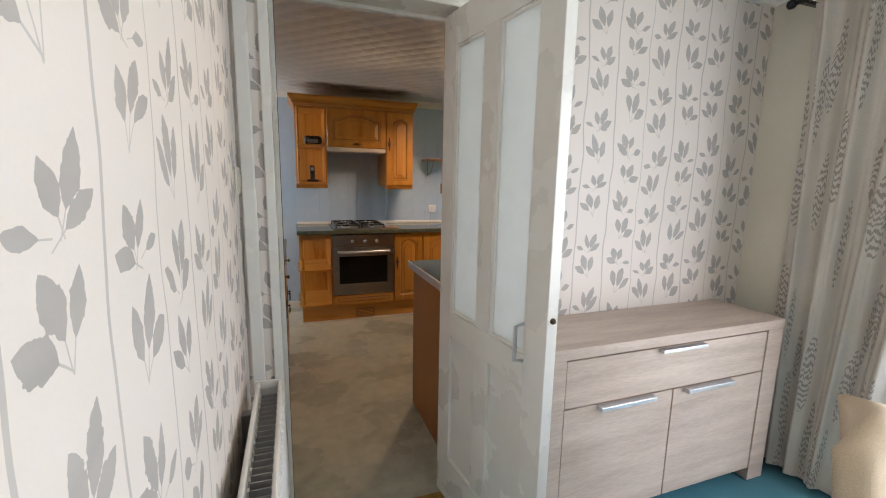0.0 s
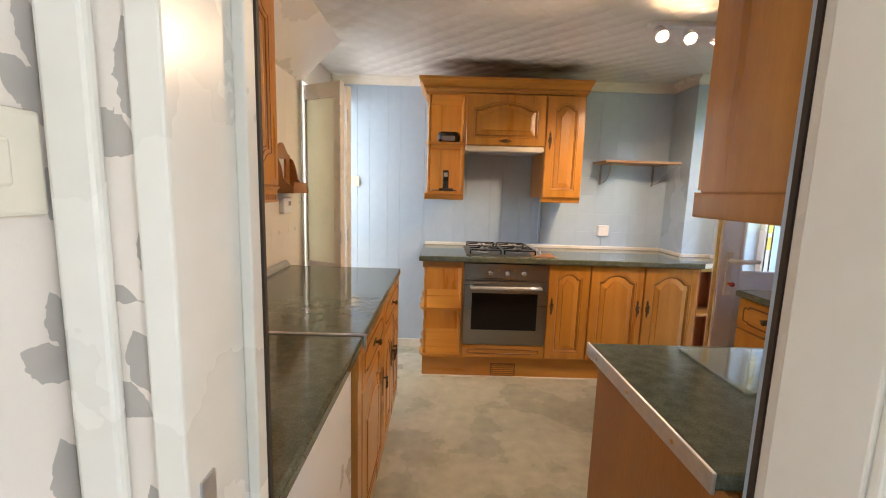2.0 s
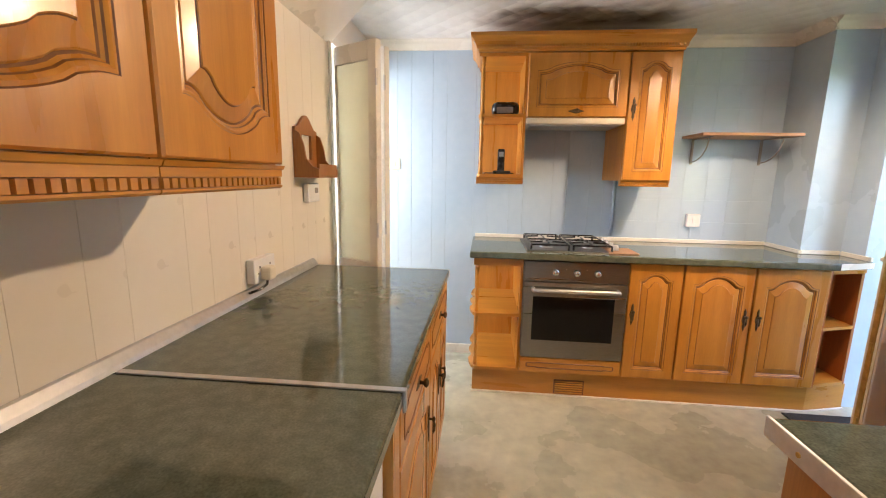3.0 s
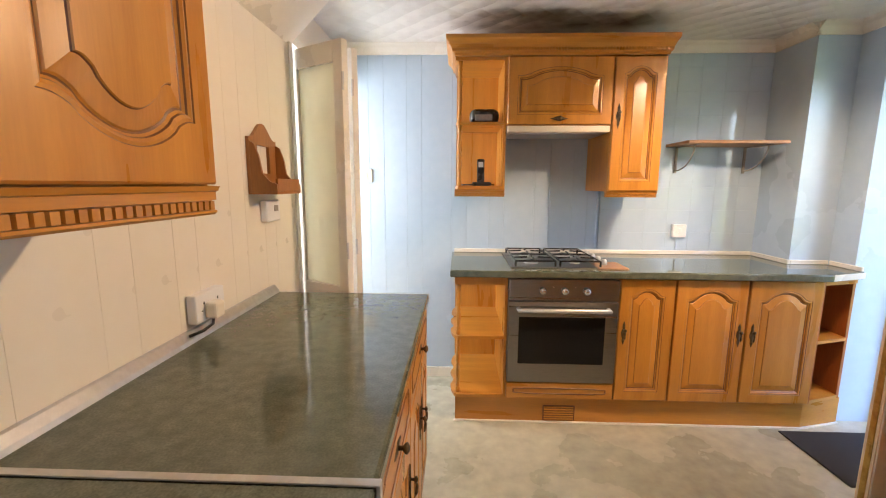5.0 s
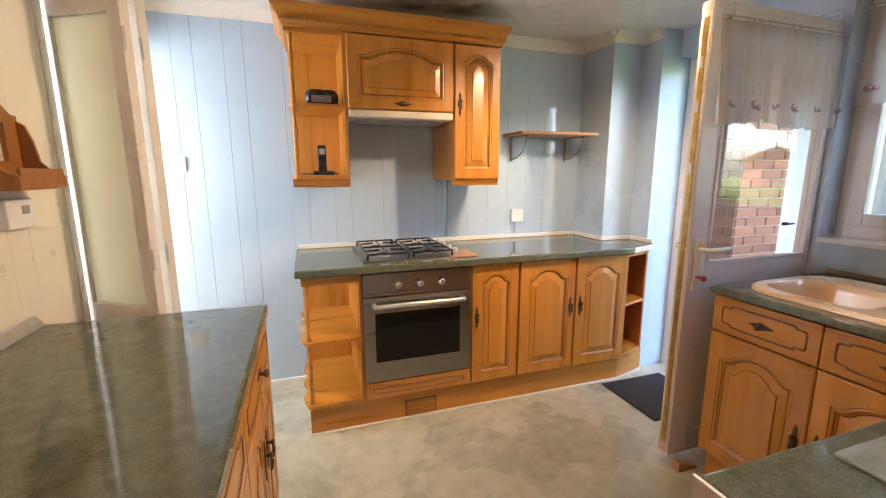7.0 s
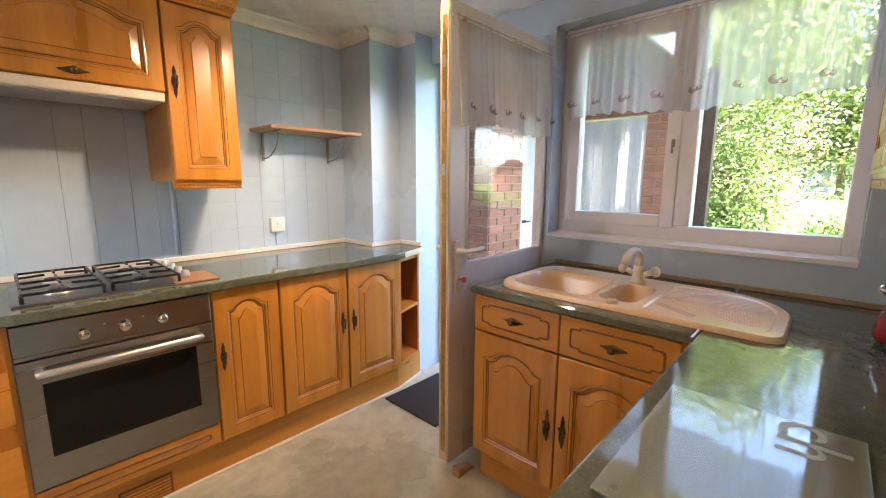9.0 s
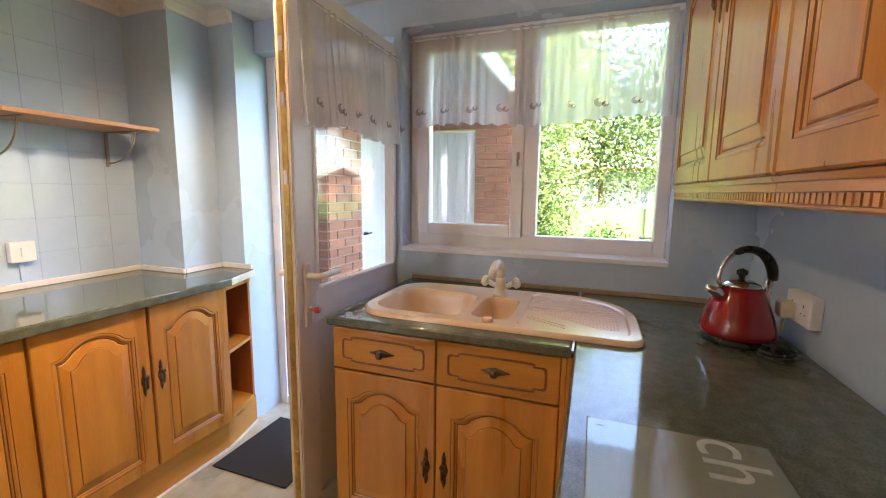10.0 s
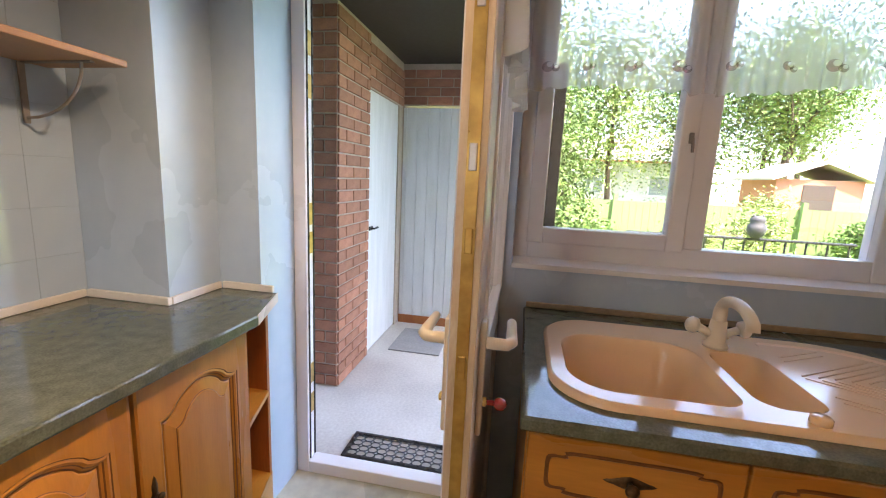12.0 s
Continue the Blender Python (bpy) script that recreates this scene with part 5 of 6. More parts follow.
def sink():
    """Inset sink; local x runs along the counter (towards -y in the room), local y towards the window."""
    s = thing("sink", "peach composite sink with one and a half bowls and a drainer", "sink", (2.53, 4.80, 0.9), -90)
    W, D = 0.955, 0.515
    rim = [0.13, 0.05, 0.25, 0.13]
    rc = 0.012
    loops = [rrect(0, W, 0, D, 0.0005, rim), rrect(0.001, W - 0.001, 0.001, D - 0.001, rc, rim), rrect(0.008, W - 0.008, 0.008, D - 0.008, rc + 0.005, rim)]
    bm = skin(bmesh.new(), loops, cap=False)
    part("rim", bm, SINK, s, "", True)
    # deck: cells round the bowls and the drainer
    deck = bmesh.new()
    outer = rrect(0.008, W - 0.008, 0.008, D - 0.008, rc + 0.005, rim)
    vs = [deck.verts.new(p) for p in outer]
    holes = [rrect(0.040, 0.385, 0.05, 0.385, rc + 0.005, (0.10, 0.05, 0.09, 0.10)), rrect(0.412, 0.548, 0.07, 0.36, rc + 0.005, (0.05,) * 4), rrect(0.578, W - 0.035, 0.045, D - 0.045, rc + 0.005, (0.03, 0.04, 0.21, 0.03))]
    es = [deck.edges.new((vs[k], vs[(k + 1) % len(vs)])) for k in range(len(vs))]
    for h in holes:
        hv = [deck.verts.new(p) for p in h]
        es += [deck.edges.new((hv[k], hv[(k + 1) % len(hv)])) for k in range(len(hv))]
    bmesh.ops.triangle_fill(deck, use_beauty=True, use_dissolve=False, edges=es)
    part("deck", deck, SINK, s)
    for name, h, (x0, x1, y0, y1), rr, dep in (("main_bowl", holes[0], (0.040, 0.385, 0.05, 0.385), (0.10, 0.05, 0.09, 0.10), 0.155), ("half_bowl", holes[1], (0.412, 0.548, 0.07, 0.36), (0.05,) * 4, 0.10)):
        i = lambda q, z: rrect(x0 + q, x1 - q, y0 + q, y1 - q, z, [max(0.01, r - q * 0.5) for r in rr])
        bm = skin(bmesh.new(), [i(0, rc + 0.005), i(0.004, rc), i(0.012, -0.02), i(0.025, -dep + 0.03), i(0.05, -dep)])
        bw = part(name, bm, SINK, s, "", True)
        part("drain", lathe([(0.035, 0), (0.03, 0.003), (0.012, 0.001)], 16, ((x0 + x1) / 2, (y0 + y1) / 2, -dep)), CHROME, bw, "chrome drain")
    x0, x1, y0, y1 = 0.578, W - 0.035, 0.045, D - 0.045
    i = lambda q, z: rrect(x0 + q, x1 - q, y0 + q, y1 - q, z, (0.03, 0.04, 0.21, 0.03))
    dn = part("drainer", skin(bmesh.new(), [i(0, rc + 0.005), i(0.006, rc + 0.001)]), SINK, s)
    mid = (y0 + y1) / 2
    for k in range(8):
        for sgn in (1, -1):
            xa = x0 + 0.012 + k * 0.034
            run = min(0.26, x1 - 0.03 - xa, 0.155 / 0.62)
            if run > 0.03:
                part("rib", tube([(xa, mid + sgn * 0.006, rc + 0.0012), (xa + run, mid + sgn * (0.006 + run * 0.62), rc + 0.0010)], 0.0019, 6), SINK, dn)
    for q in (0.165, 0.190):
        for sgn in (1, -1):
            part("rib", tube([(x0 + 0.02, mid + sgn * (q - 0.075), rc + 0.0012), (x0 + 0.15, mid + sgn * q, rc + 0.0010)], 0.0019, 6), SINK, dn)
    part("waste_button", lathe([(0.018, 0), (0.018, 0.012), (0.014, 0.016)], 14, (0.490, 0.034, rc + 0.004)), SINK, s, "", True)


sink()


def tap():
    t = thing("mixer_tap", "cream mixer tap with two cross handles", "tap", (2.925, 4.345, 0.917))
    part("base", lathe([(0.030, 0), (0.030, 0.008), (0.024, 0.014), (0.022, 0.05), (0.019, 0.075)], 18), CREAM_PLASTIC, t, "", True)
    pts = [(0, 0, 0.05), (0, 0, 0.10)] + [(-0.080 + 0.080 * math.cos(a), 0.0, 0.105 + 0.038 * math.sin(a)) for a in [math.pi * k / 10 for k in range(1, 9)]] + [(-0.158, 0, 0.118), (-0.162, 0, 0.100)]
    part("spout", tube(pts, [0.017] * 2 + [0.0145] * 8 + [0.0145, 0.015], 12), CREAM_PLASTIC, t, "", True)
    for s in (-1, 1):
        bm = tube([(0, s * 0.015, 0.035), (0, s * 0.05, 0.052)], 0.011, 10)
        lathe([(0.014, 0), (0.022, 0.006), (0.022, 0.020), (0.014, 0.028)], 10, (0, s * 0.05, 0.052), pose(0, 0, 0, -72 * s), bm)
        part("tap_handle", bm, CREAM_PLASTIC, t, "", True)


tap()


def kettle():
    k = thing("kettle", "red enamel pyramid kettle with a black arched handle", "kettle", (2.725, 3.583, 0.9))
    k.matrix_basis = k.matrix_basis @ Matrix.Diagonal((1.06, 1.06, 0.89, 1))
    part("base", lathe([(0.088, 0), (0.09, 0.012), (0.085, 0.022)], 32), BLACK, k, "black kettle base", True)
    part("body", lathe([(0.086, 0.022), (0.092, 0.03), (0.093, 0.045), (0.088, 0.075), (0.072, 0.13), (0.056, 0.172), (0.048, 0.186)], 36), RED, k, "", True)
    part("lid", lathe([(0.048, 0.186), (0.046, 0.194), (0.03, 0.206), (0.0, 0.212)], 28), CHROME, k, "chrome lid", True)
    part("lid_knob", lathe([(0.008, 0.208), (0.008, 0.222), (0.014, 0.227), (0.014, 0.240), (0.0, 0.247)], 14), BLACK, k, "", True)
    ax = Vector((0.45, -0.89, 0)).normalized()
    P = lambda a, z: tuple(ax * a + Vector((0, 0, z)))
    arc = [P(0.085 * math.cos(a) + 0.012, 0.205 + 0.105 * math.sin(a)) for a in [math.pi * j / 14 for j in range(15)]]
    part("handle_stem", tube([P(-0.045, 0.165)] + arc[:5:-1][:6], 0.006, 8), CHROME, k, "chrome handle stem", True)
    part("handle", tube(arc[:10] + [], [0.012, 0.014, 0.015, 0.015, 0.015, 0.015, 0.014, 0.013, 0.012, 0.010], 10), BLACK, k, "black handle grip", True)
    bm = tube([P(0.092, 0.215), P(0.085, 0.18), P(0.075, 0.14), P(0.088, 0.05)], [0.008, 0.010, 0.014, 0.014], 10)
    part("water_gauge", bm, CHROME, k, "", True)
    part("spout", tube([P(-0.05, 0.150), P(-0.078, 0.172), P(-0.105, 0.186)], [0.026, 0.017, 0.009], 12), CHROME, k, "short steel spout", True)


kettle()
socket("wall_socket", "white double wall socket behind the kettle", (2.70, 3.421, 1.02), 180, w=0.146, gang=2, rocker=False, proud=0.03)
pl = thing("plug", "white plug in the wall socket behind the kettle", "plug", (2.72, 3.452, 1.012), 180)
part("plug_body", B(-0.024, 0.024, -0.038, 0, -0.026, 0.024, 0.008), CREAM_PLASTIC, pl)
part("lead", tube([(0, -0.02, -0.02), (0, -0.024, -0.07), (-0.01, -0.03, -0.105), (-0.03, -0.06, -0.108)], 0.0045, 8), CREAM_PLASTIC, pl, "", True)
cl = thing("kettle_lead", "black kettle lead coiled on the worktop", "cable", (2.585, 3.525, 0.9))
part("coil", tube([(0.05 * math.cos(a * 0.7) * (1 - 0.02 * a), 0.04 * math.sin(a * 0.7), 0.006 + 0.0012 * a) for a in range(20)], 0.0045, 6), BLACK, cl, "", True)
part("connector", B(-0.02, 0.03, -0.018, 0.012, 0.018, 0.042, 0.006), BLACK, cl)

xx = 3.175
for k, wd in enumerate((0.545, 0.45, 0.33, 0.33)):
    u = thing("wall_cabinet", "honey oak wall cabinet above the peninsula worktop", "cabinet", (xx, 3.695, 0.0), 180, group="kitchen wall cabinets")
    carcass(u, wd, 0.262, 1.365, 2.12)
    cab_door(u, 0.003, wd - 0.003, 1.37, 2.115, 0.0, "r" if k % 2 == 0 else "l", 0.05, hz=1.86)
    dentil_rail(u, 0.0, wd, -0.012, 1.312, 1.365)
    if k == 3:
        part("end_rail", B(wd - 0.01, wd + 0.008, -0.012, 0.262, 1.312, 1.365, 0.004), OAK, u)
    xx -= wd + 0.002

dm = thing("doormat", "charcoal doormat inside the outer door", "doormat", (2.65, 5.235, 0.0))
part("mat_sheet", B(0, 0.47, 0, 0.435, 0.001, 0.010, 0.004), MAT_DARK, dm)


wg = thing("door_wedge", "small bare wooden wedge holding the outer door open", "door wedge", (2.44, 4.885, 0.0))
part("wedge", prism([(0, 0.001), (0.11, 0.001), (0.11, 0.008), (0, 0.05)], "y", 0.0, 0.04), SHELF_WOOD, wg)


def spot_bar():
    s = thing("ceiling_spotlight", "white ceiling bar with lit spotlights", "ceiling light", (2.21, 5.06, CZ))
    part("bar", B(-0.22, 0.22, -0.02, 0.02, -0.02, 0, 0.004), UPVC, s)
    for x, y, watts, cone, aim in ((-0.16, -0.01, 5.5, 118, (-1.0, -0.30, -0.70)), (0.0, 0.01, 4.8, 76, (-0.62, 1.15, -1.30)), (0.16, 0.0, 3.6, 92, (0.32, 0.80, -1.15))):
        h = part("spot", lathe([(0.012, 0.09), (0.022, 0.085), (0.03, 0.05), (0.033, 0.0), (0.029, 0.0), (0.02, 0.05)], 16, (0, 0, -0.045)), GREY_METAL, s, "silver spotlight head", True)
        h.matrix_basis = pose(x, y, -0.055, -48 if x < 0.1 else 20, 60 * x + 14, 0)
        bu = part("bulb", lathe([(0.0, -0.004), (0.02, 0.0), (0.027, 0.012), (0.02, 0.02)], 16, (0, 0, -0.04)), LAMP_GLOW, h, "lit halogen bulb", True)
        part("stem", tube([(x, y, -0.02), (x, y, -0.06)], 0.005, 8), GREY_METAL, s)
        lamp = new("spot_lamp", bpy.data.lights.new("spot_lamp", "SPOT"))
        lamp.data.energy, lamp.data.color, lamp.data.spot_size, lamp.data.spot_blend, lamp.data.shadow_soft_size = watts, (1, 0.70, 0.43), radians(cone), 0.9, 0.03
        eye = Vector((2.21 + x, 5.06 + y - 0.05, CZ - 0.17))
        lamp.matrix_world = look(eye, eye + Vector(aim))


spot_bar()

# ---- dining room ----
def panel_door():
    d = thing("door_3", "open white panelled door with two glazed upper lights", "door", (1.370, 3.250, 0.012), -83, kind="structure")
    W, H, T = 0.660, 1.972, 0.038
    # leaf along +x from the hinge, then turned
    st, mid = 0.095, 0.085
    bm = bmesh.new()
    for a, b, c, e in ((0, st, 0, H), (W - st, W, 0, H), (st, W - st, H - 0.12, H), (st, W - st, 0, 0.20), (st, W - st, 0.745, 0.848), (W / 2 - mid / 2, W / 2 + mid / 2, 0.20, 0.745), (W / 2 - mid / 2, W / 2 + mid / 2, 0.848, H - 0.12)):
        box(bm, a, b, -T / 2, T / 2, c, e, 0.0025)
    part("frame", bm, GLOSS, d)
    for x0, x1 in ((st, W / 2 - mid / 2), (W / 2 + mid / 2, W - st)):
        part("frosted_pane", B(x0, x1, -0.003, 0.003, 0.848, H - 0.12), FROST, d, "frosted glass pane")
        part("lower_panel", B(x0, x1, -0.006, 0.006, 0.20, 0.745), GLOSS, d)
        for s in (-1, 1):
            bm = bmesh.new()
            y0, y1 = (0.003, T / 2 - 0.003) if s > 0 else (-T / 2 + 0.003, -0.003)
            for a, b, c, e in ((x0, x0 + 0.010, 0.848, H - 0.12), (x1 - 0.010, x1, 0.848, H - 0.12), (x0 + 0.010, x1 - 0.010, 0.848, 0.858), (x0 + 0.010, x1 - 0.010, H - 0.13, H - 0.12)):
                box(bm, a, b, y0, y1, c, e, 0.003)
            part("bead", bm, GLOSS, d)
    for s in (-1, 1):
        y = s * T / 2
        bm = tube([(W - 0.10, y, 0.832), (W - 0.10, y + s * 0.03, 0.837), (W - 0.10, y + s * 0.03, 0.943), (W - 0.10, y, 0.948)], 0.006, 8)
        part("pull_handle", bm, GREY_METAL, d, "satin metal pull handle")
    part("latch", lathe([(0.009, 0), (0.009, 0.004), (0.005, 0.010)], 12, (W, 0, 0.985), pose(0, 0, 0, 0, 90)), BRONZE, d, "small round roller latch")
    for z in (0.25, 1.0, 1.72):
        part("hinge", lathe([(0.006, 0), (0.006, 0.08)], 8, (-0.004, T / 2, z)), GREY_METAL, d)


panel_door()


def sideboard():
    s = thing("sideboard", "bleached oak sideboard with a drawer and two doors", "sideboard", (1.59, 2.835, 0.0))
    W, D, H = 1.275, 0.332, 0.79
    part("top", B(-0.0, W, -0.012, D, H - 0.042, H, 0.003), SIDEB, s)
    for x in (0.0, W - 0.10):
        part("side_post", B(x, x + 0.10, -0.01, D, 0.0, H - 0.0425, 0.003), SIDEB, s)
    part("body", B(0.10, W - 0.10, 0.012, D - 0.01, 0.06, H - 0.043), SIDEB, s)
    a, b = 0.104, W - 0.104
    dr = part("drawer", B(a, b, -0.006, 0.012, 0.555, H - 0.05, 0.002), SIDEB, s)
    part("handle_strip", B((a + b) / 2 - 0.10, (a + b) / 2 + 0.14, -0.030, -0.004, H - 0.066, H - 0.052, 0.002), GREY_METAL, dr, "satin strip handle")
    m = (a + b) / 2
    for x0, x1, hx in ((a, m - 0.003, a + 0.15), (m + 0.003, b, m + 0.06)):
        d = part("door", B(x0, x1, -0.006, 0.012, 0.065, 0.549, 0.002), SIDEB, s)
        part("handle_strip", B(hx, hx + 0.27, -0.034, -0.004, 0.531, 0.549, 0.002), GREY_METAL, d, "satin strip handle")


sideboard()


def curtain():
    c = thing("curtain", "cream satin curtain with grey leaf motifs beside the window", "curtain", (XDR - 0.10, 2.20, 0.0))
    bm = bmesh.new()
    n, m = 90, 30
    rows = []
    for j in range(m + 1):
        t = j / m
        z = 2.17 - t * 2.15
        row = []
        for i in range(n + 1):
            u = i / n
            spread = 0.60 - 0.18 * t
            y = 0.75 - 0.02 * t - spread + u * spread
            x = (0.045 * math.sin(u * 2 * math.pi * 4.5 + 1.1 * math.sin(2.2 * t + u * 5)) + 0.012 * math.sin(u * 2 * math.pi * 11 + 2 * t)) * (0.75 - 0.15 * t) + 0.055 * math.sqrt(t)
            row.append(bm.verts.new((x, y, z)))
        rows.append(row)
    for a, b in zip(rows, rows[1:]):
        for i in range(n):
            bm.faces.new((a[i], a[i + 1], b[i + 1], b[i]))
    cl = part("cloth", bm, CURTAIN, c, "", True)
    cr = thing("curtain_rod", "dark metal curtain rod with rings", "curtain rod", (XDR - 0.10, 0.15, 2.19))
    part("rod", tube([(0, 0, 0), (0, 2.86, 0)], 0.011, 12), BLACK, cr, "", True)
    part("finial", lathe([(0.011, 0), (0.02, 0.012), (0.02, 0.03), (0.0, 0.045)], 12, (0, 2.86, 0), pose(0, 0, 0, -90)), BLACK, cr, "", True)
    for k in range(7):
        part("ring", tube([(0.019 * math.cos(a * math.pi / 6), 2.31 + k * 0.072, 0.019 * math.sin(a * math.pi / 6) - 0.006) for a in range(13)], 0.003, 6), BLACK, cr, "", True)
    part("bracket", B(-0.008, 0.10, 2.82, 2.84, -0.015, 0.0), BLACK, cr)


curtain()


def radiator():
    r = thing("radiator", "white double panel radiator on the wallpapered wall", "radiator", (XDL, 2.0, 0.0))
    L, Z0, Z1 = 1.0, 0.16, 0.74
    for x in (0.035, 0.100):
        panel = part("panel", B(x, x + 0.012, 0, L, Z0, Z1, 0.004), RADIATOR, r)
        k = 0.02
        while k < L - 0.03:
            part("rib", B(x - 0.004, x + 0.016, k, k + 0.018, Z0 + 0.03, Z1 - 0.03, 0.003, 1), RADIATOR, panel)
            k += 0.035
    k = 0.02
    while k < L - 0.02:
        part("fin", B(0.051, 0.096, k, k + 0.003, Z0 + 0.03, Z1 - 0.03), GALV, r)
        k += 0.025
    part("end_cap", B(0.033, 0.114, L, L + 0.004, Z0 + 0.02, Z1 + 0.004), RADIATOR, r)
    part("end_cap", B(0.033, 0.114, -0.004, 0, Z0 + 0.02, Z1 + 0.004), RADIATOR, r)
    for y in (0.1, L - 0.1):
        part("bracket", B(0, 0.034, y, y + 0.03, Z0 + 0.05, Z1 - 0.05), GALV, r)
    part("valve", tube([(0.07, L + 0.003, 0.2), (0.07, L + 0.05, 0.2), (0.07, L + 0.05, 0.0)], 0.009, 8), CHROME, r, "", True)


radiator()
ls = socket("light_switch", "white light switch on the wallpaper beside the doorway", (XDL, 3.118, 1.365), 90, proud=0.007, mat_=CREAM_PLASTIC)
ls_ob = thing("dining_chair", "beige upholstered dining chair", "chair", (2.12, 1.92, 0.0), 25)
bm = bmesh.new()
rows = []
for j in range(9):
    t = j / 8
    z = 0.46 + 0.42 * t
    row = [Vector((-0.20 * (1 - 0.15 * t * t) + 0.40 * (1 - 0.15 * t * t) * k / 8, 0.20 + 0.06 * t - 0.05 * math.sin(math.pi * k / 8), z - (0.05 * abs(k / 4 - 1) ** 2 * t))) for k in range(9)]
    rows.append(row)
for off in (0, 1):
    vv = [[bm.verts.new(p + Vector((0, off * 0.05, 0))) for p in row] for row in rows]
    for a, b in zip(vv, vv[1:]):
        for k in range(8):
            bm.faces.new((a[k], a[k + 1], b[k + 1], b[k]))
    if off == 0:
        first = vv
edge = lambda v: v[0] + [r[-1] for r in v[1:-1]] + v[-1][::-1] + [r[0] for r in v[-2:0:-1]]
ea, eb = edge(first), edge(vv)
for k in range(len(ea)):
    bm.faces.new((ea[k], ea[(k + 1) % len(ea)], eb[(k + 1) % len(eb)], eb[k]))
part("backrest", bm, FABRIC, ls_ob, "", True)
part("seat", B(-0.22, 0.22, -0.22, 0.22, 0.40, 0.48, 0.03, 3), FABRIC, ls_ob, "", True)
for x in (-0.19, 0.19):
    for y in (-0.19, 0.19):
        part("leg", lathe([(0.013, 0), (0.02, 0.40)], 10, (x, y, 0)), OAK, ls_ob)

# ---- outside ----
structure(part("ground", B(-80, 160, -120, 120, -0.4, -0.16), GRASS), "sunlit rough lawn sloping away")
structure(part("pavement", B(XO, 6.1, 4.62, 8.0, -0.16, -0.05), CONCRETE), "pale concrete covered passage floor")
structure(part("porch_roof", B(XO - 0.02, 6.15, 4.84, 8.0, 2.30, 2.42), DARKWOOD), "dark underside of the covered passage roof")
# house walls out of view, made 7 m tall to keep sun off the passage
structure(part("wall_outer", B(XDR + 0.201, XO, -8, -2.2, -0.2, 7.0), MORTAR), "unseen outer house wall, raised to block the sun")
structure(part("wall_outer_south", B(0.3, XO, -8, Y1, DZ + 0.13, 7.0), MORTAR), "unseen upper house wall above the dining room, raised to block the sun")
structure(part("wall_outer_upper", B(-0.3, XO, Y1, 8.0, CZ + 0.13, 7.0), MORTAR), "unseen upper house wall, raised to block the sun")
structure(part("wall_outer_far", B(XW, XO, 6.45, 8.0, -0.2, CZ + 0.12), MORTAR), "unseen outer house wall, raised to block the sun beyond the kitchen")

BRICKS = {}


def brick_mesh(w, d, h):
    key = (round(w, 4), round(d, 4), round(h, 4))
    if key not in BRICKS:
        bm = B(0, w, 0, d, 0, h, 0.003, 1)
        me = bpy.data.meshes.new("brick")
        bm.to_mesh(me)
        bm.free()
        me.materials.append(BRICK)
        BRICKS[key] = me
    return BRICKS[key]


def brick_face(parent, x0, y0, dx, dy, length, z0, z1):
    """Stretcher courses, laid along (dx, dy) from (x0, y0), proud of the wall to the walker's right."""
    L, H, J = 0.215, 0.065, 0.010
    rot = math.degrees(math.atan2(dy, dx))
    row, z = 0, z0
    while z + H <= z1 + 0.02:
        a = -(row % 2) * (L + J) / 2
        while a < length - 0.02:
            s, e = max(0, a), min(length, a + L)
            if e - s > 0.03:
                ob = new("brick", brick_mesh(e - s, 0.012, H))
                ob.parent = parent
                ob.matrix_basis = pose(x0 + dx * s, y0 + dy * s, z, 0, 0, rot)
            a += L + J
        z += H + J
        row += 1


# store walls of the passage
shed = thing("brick_store", "red-brown brick store with a white side door", "outbuilding", kind="structure")
bm = B(4.10, 4.60, 6.0, 7.2, -0.05, 2.30)
box(bm, 4.60, 5.42, 6.0, 6.15, 1.93, 2.30)
box(bm, 5.32, 5.42, 6.0, 6.15, -0.05, 1.93)
part("wall", bm, MORTAR, shed)
door = part("store_door", B(4.60, 5.32, 6.012, 6.05, -0.04, 1.93, 0.003), WHITE_DOOR, shed, "flat white store door")
bm = B(4.66, 4.72, 6.0, 6.012, 0.92, 0.95, 0.003)
tube([(4.68, 6.004, 0.935), (4.68, 5.975, 0.935), (4.74, 5.97, 0.94)], 0.008, 8, bm)
part("latch", bm, BLACK, door, "black lever latch")
gate = thing("gate", "white painted boarded gate at the passage end", "gate", (5.42, 5.16, -0.02))
x = 0.0
while x < 0.82:
    part("board", B(0, 0.022, x, min(x + 0.098, 0.83), 0.0, 1.95, 0.003), WHITE_DOOR, gate)
    x += 0.1
for z in (0.25, 1.65):
    part("rail", B(0.0225, 0.06, 0.0, 0.83, z, z + 0.10), WHITE_DOOR, gate)
part("kick_board", B(-0.012, -0.0005, 0.0, 0.83, -0.028, 0.05), OAK_RED, gate)
pier = thing("brick_pier", "red-brown brick pier beside the white gate", "pier", kind="structure")
part("core", B(5.40, 5.62, 4.72, 5.15, -0.16, 2.30), MORTAR, pier)
lint = thing("brick_lintel", "brick panel above the white gate", "wall", kind="structure")
part("core", B(5.44, 5.62, 5.15, 7.2, 1.95, 2.30), MORTAR, lint)
part("core", B(5.46, 5.62, 5.99, 7.2, -0.05, 1.95), MORTAR, lint)
sm = thing("outdoor_mat", "grey rubber mat before the white gate", "doormat", (4.75, 5.45, -0.05))
part("mat_sheet", B(0, 0.5, 0, 0.42, 0.001, 0.012, 0.003), GALV, sm)


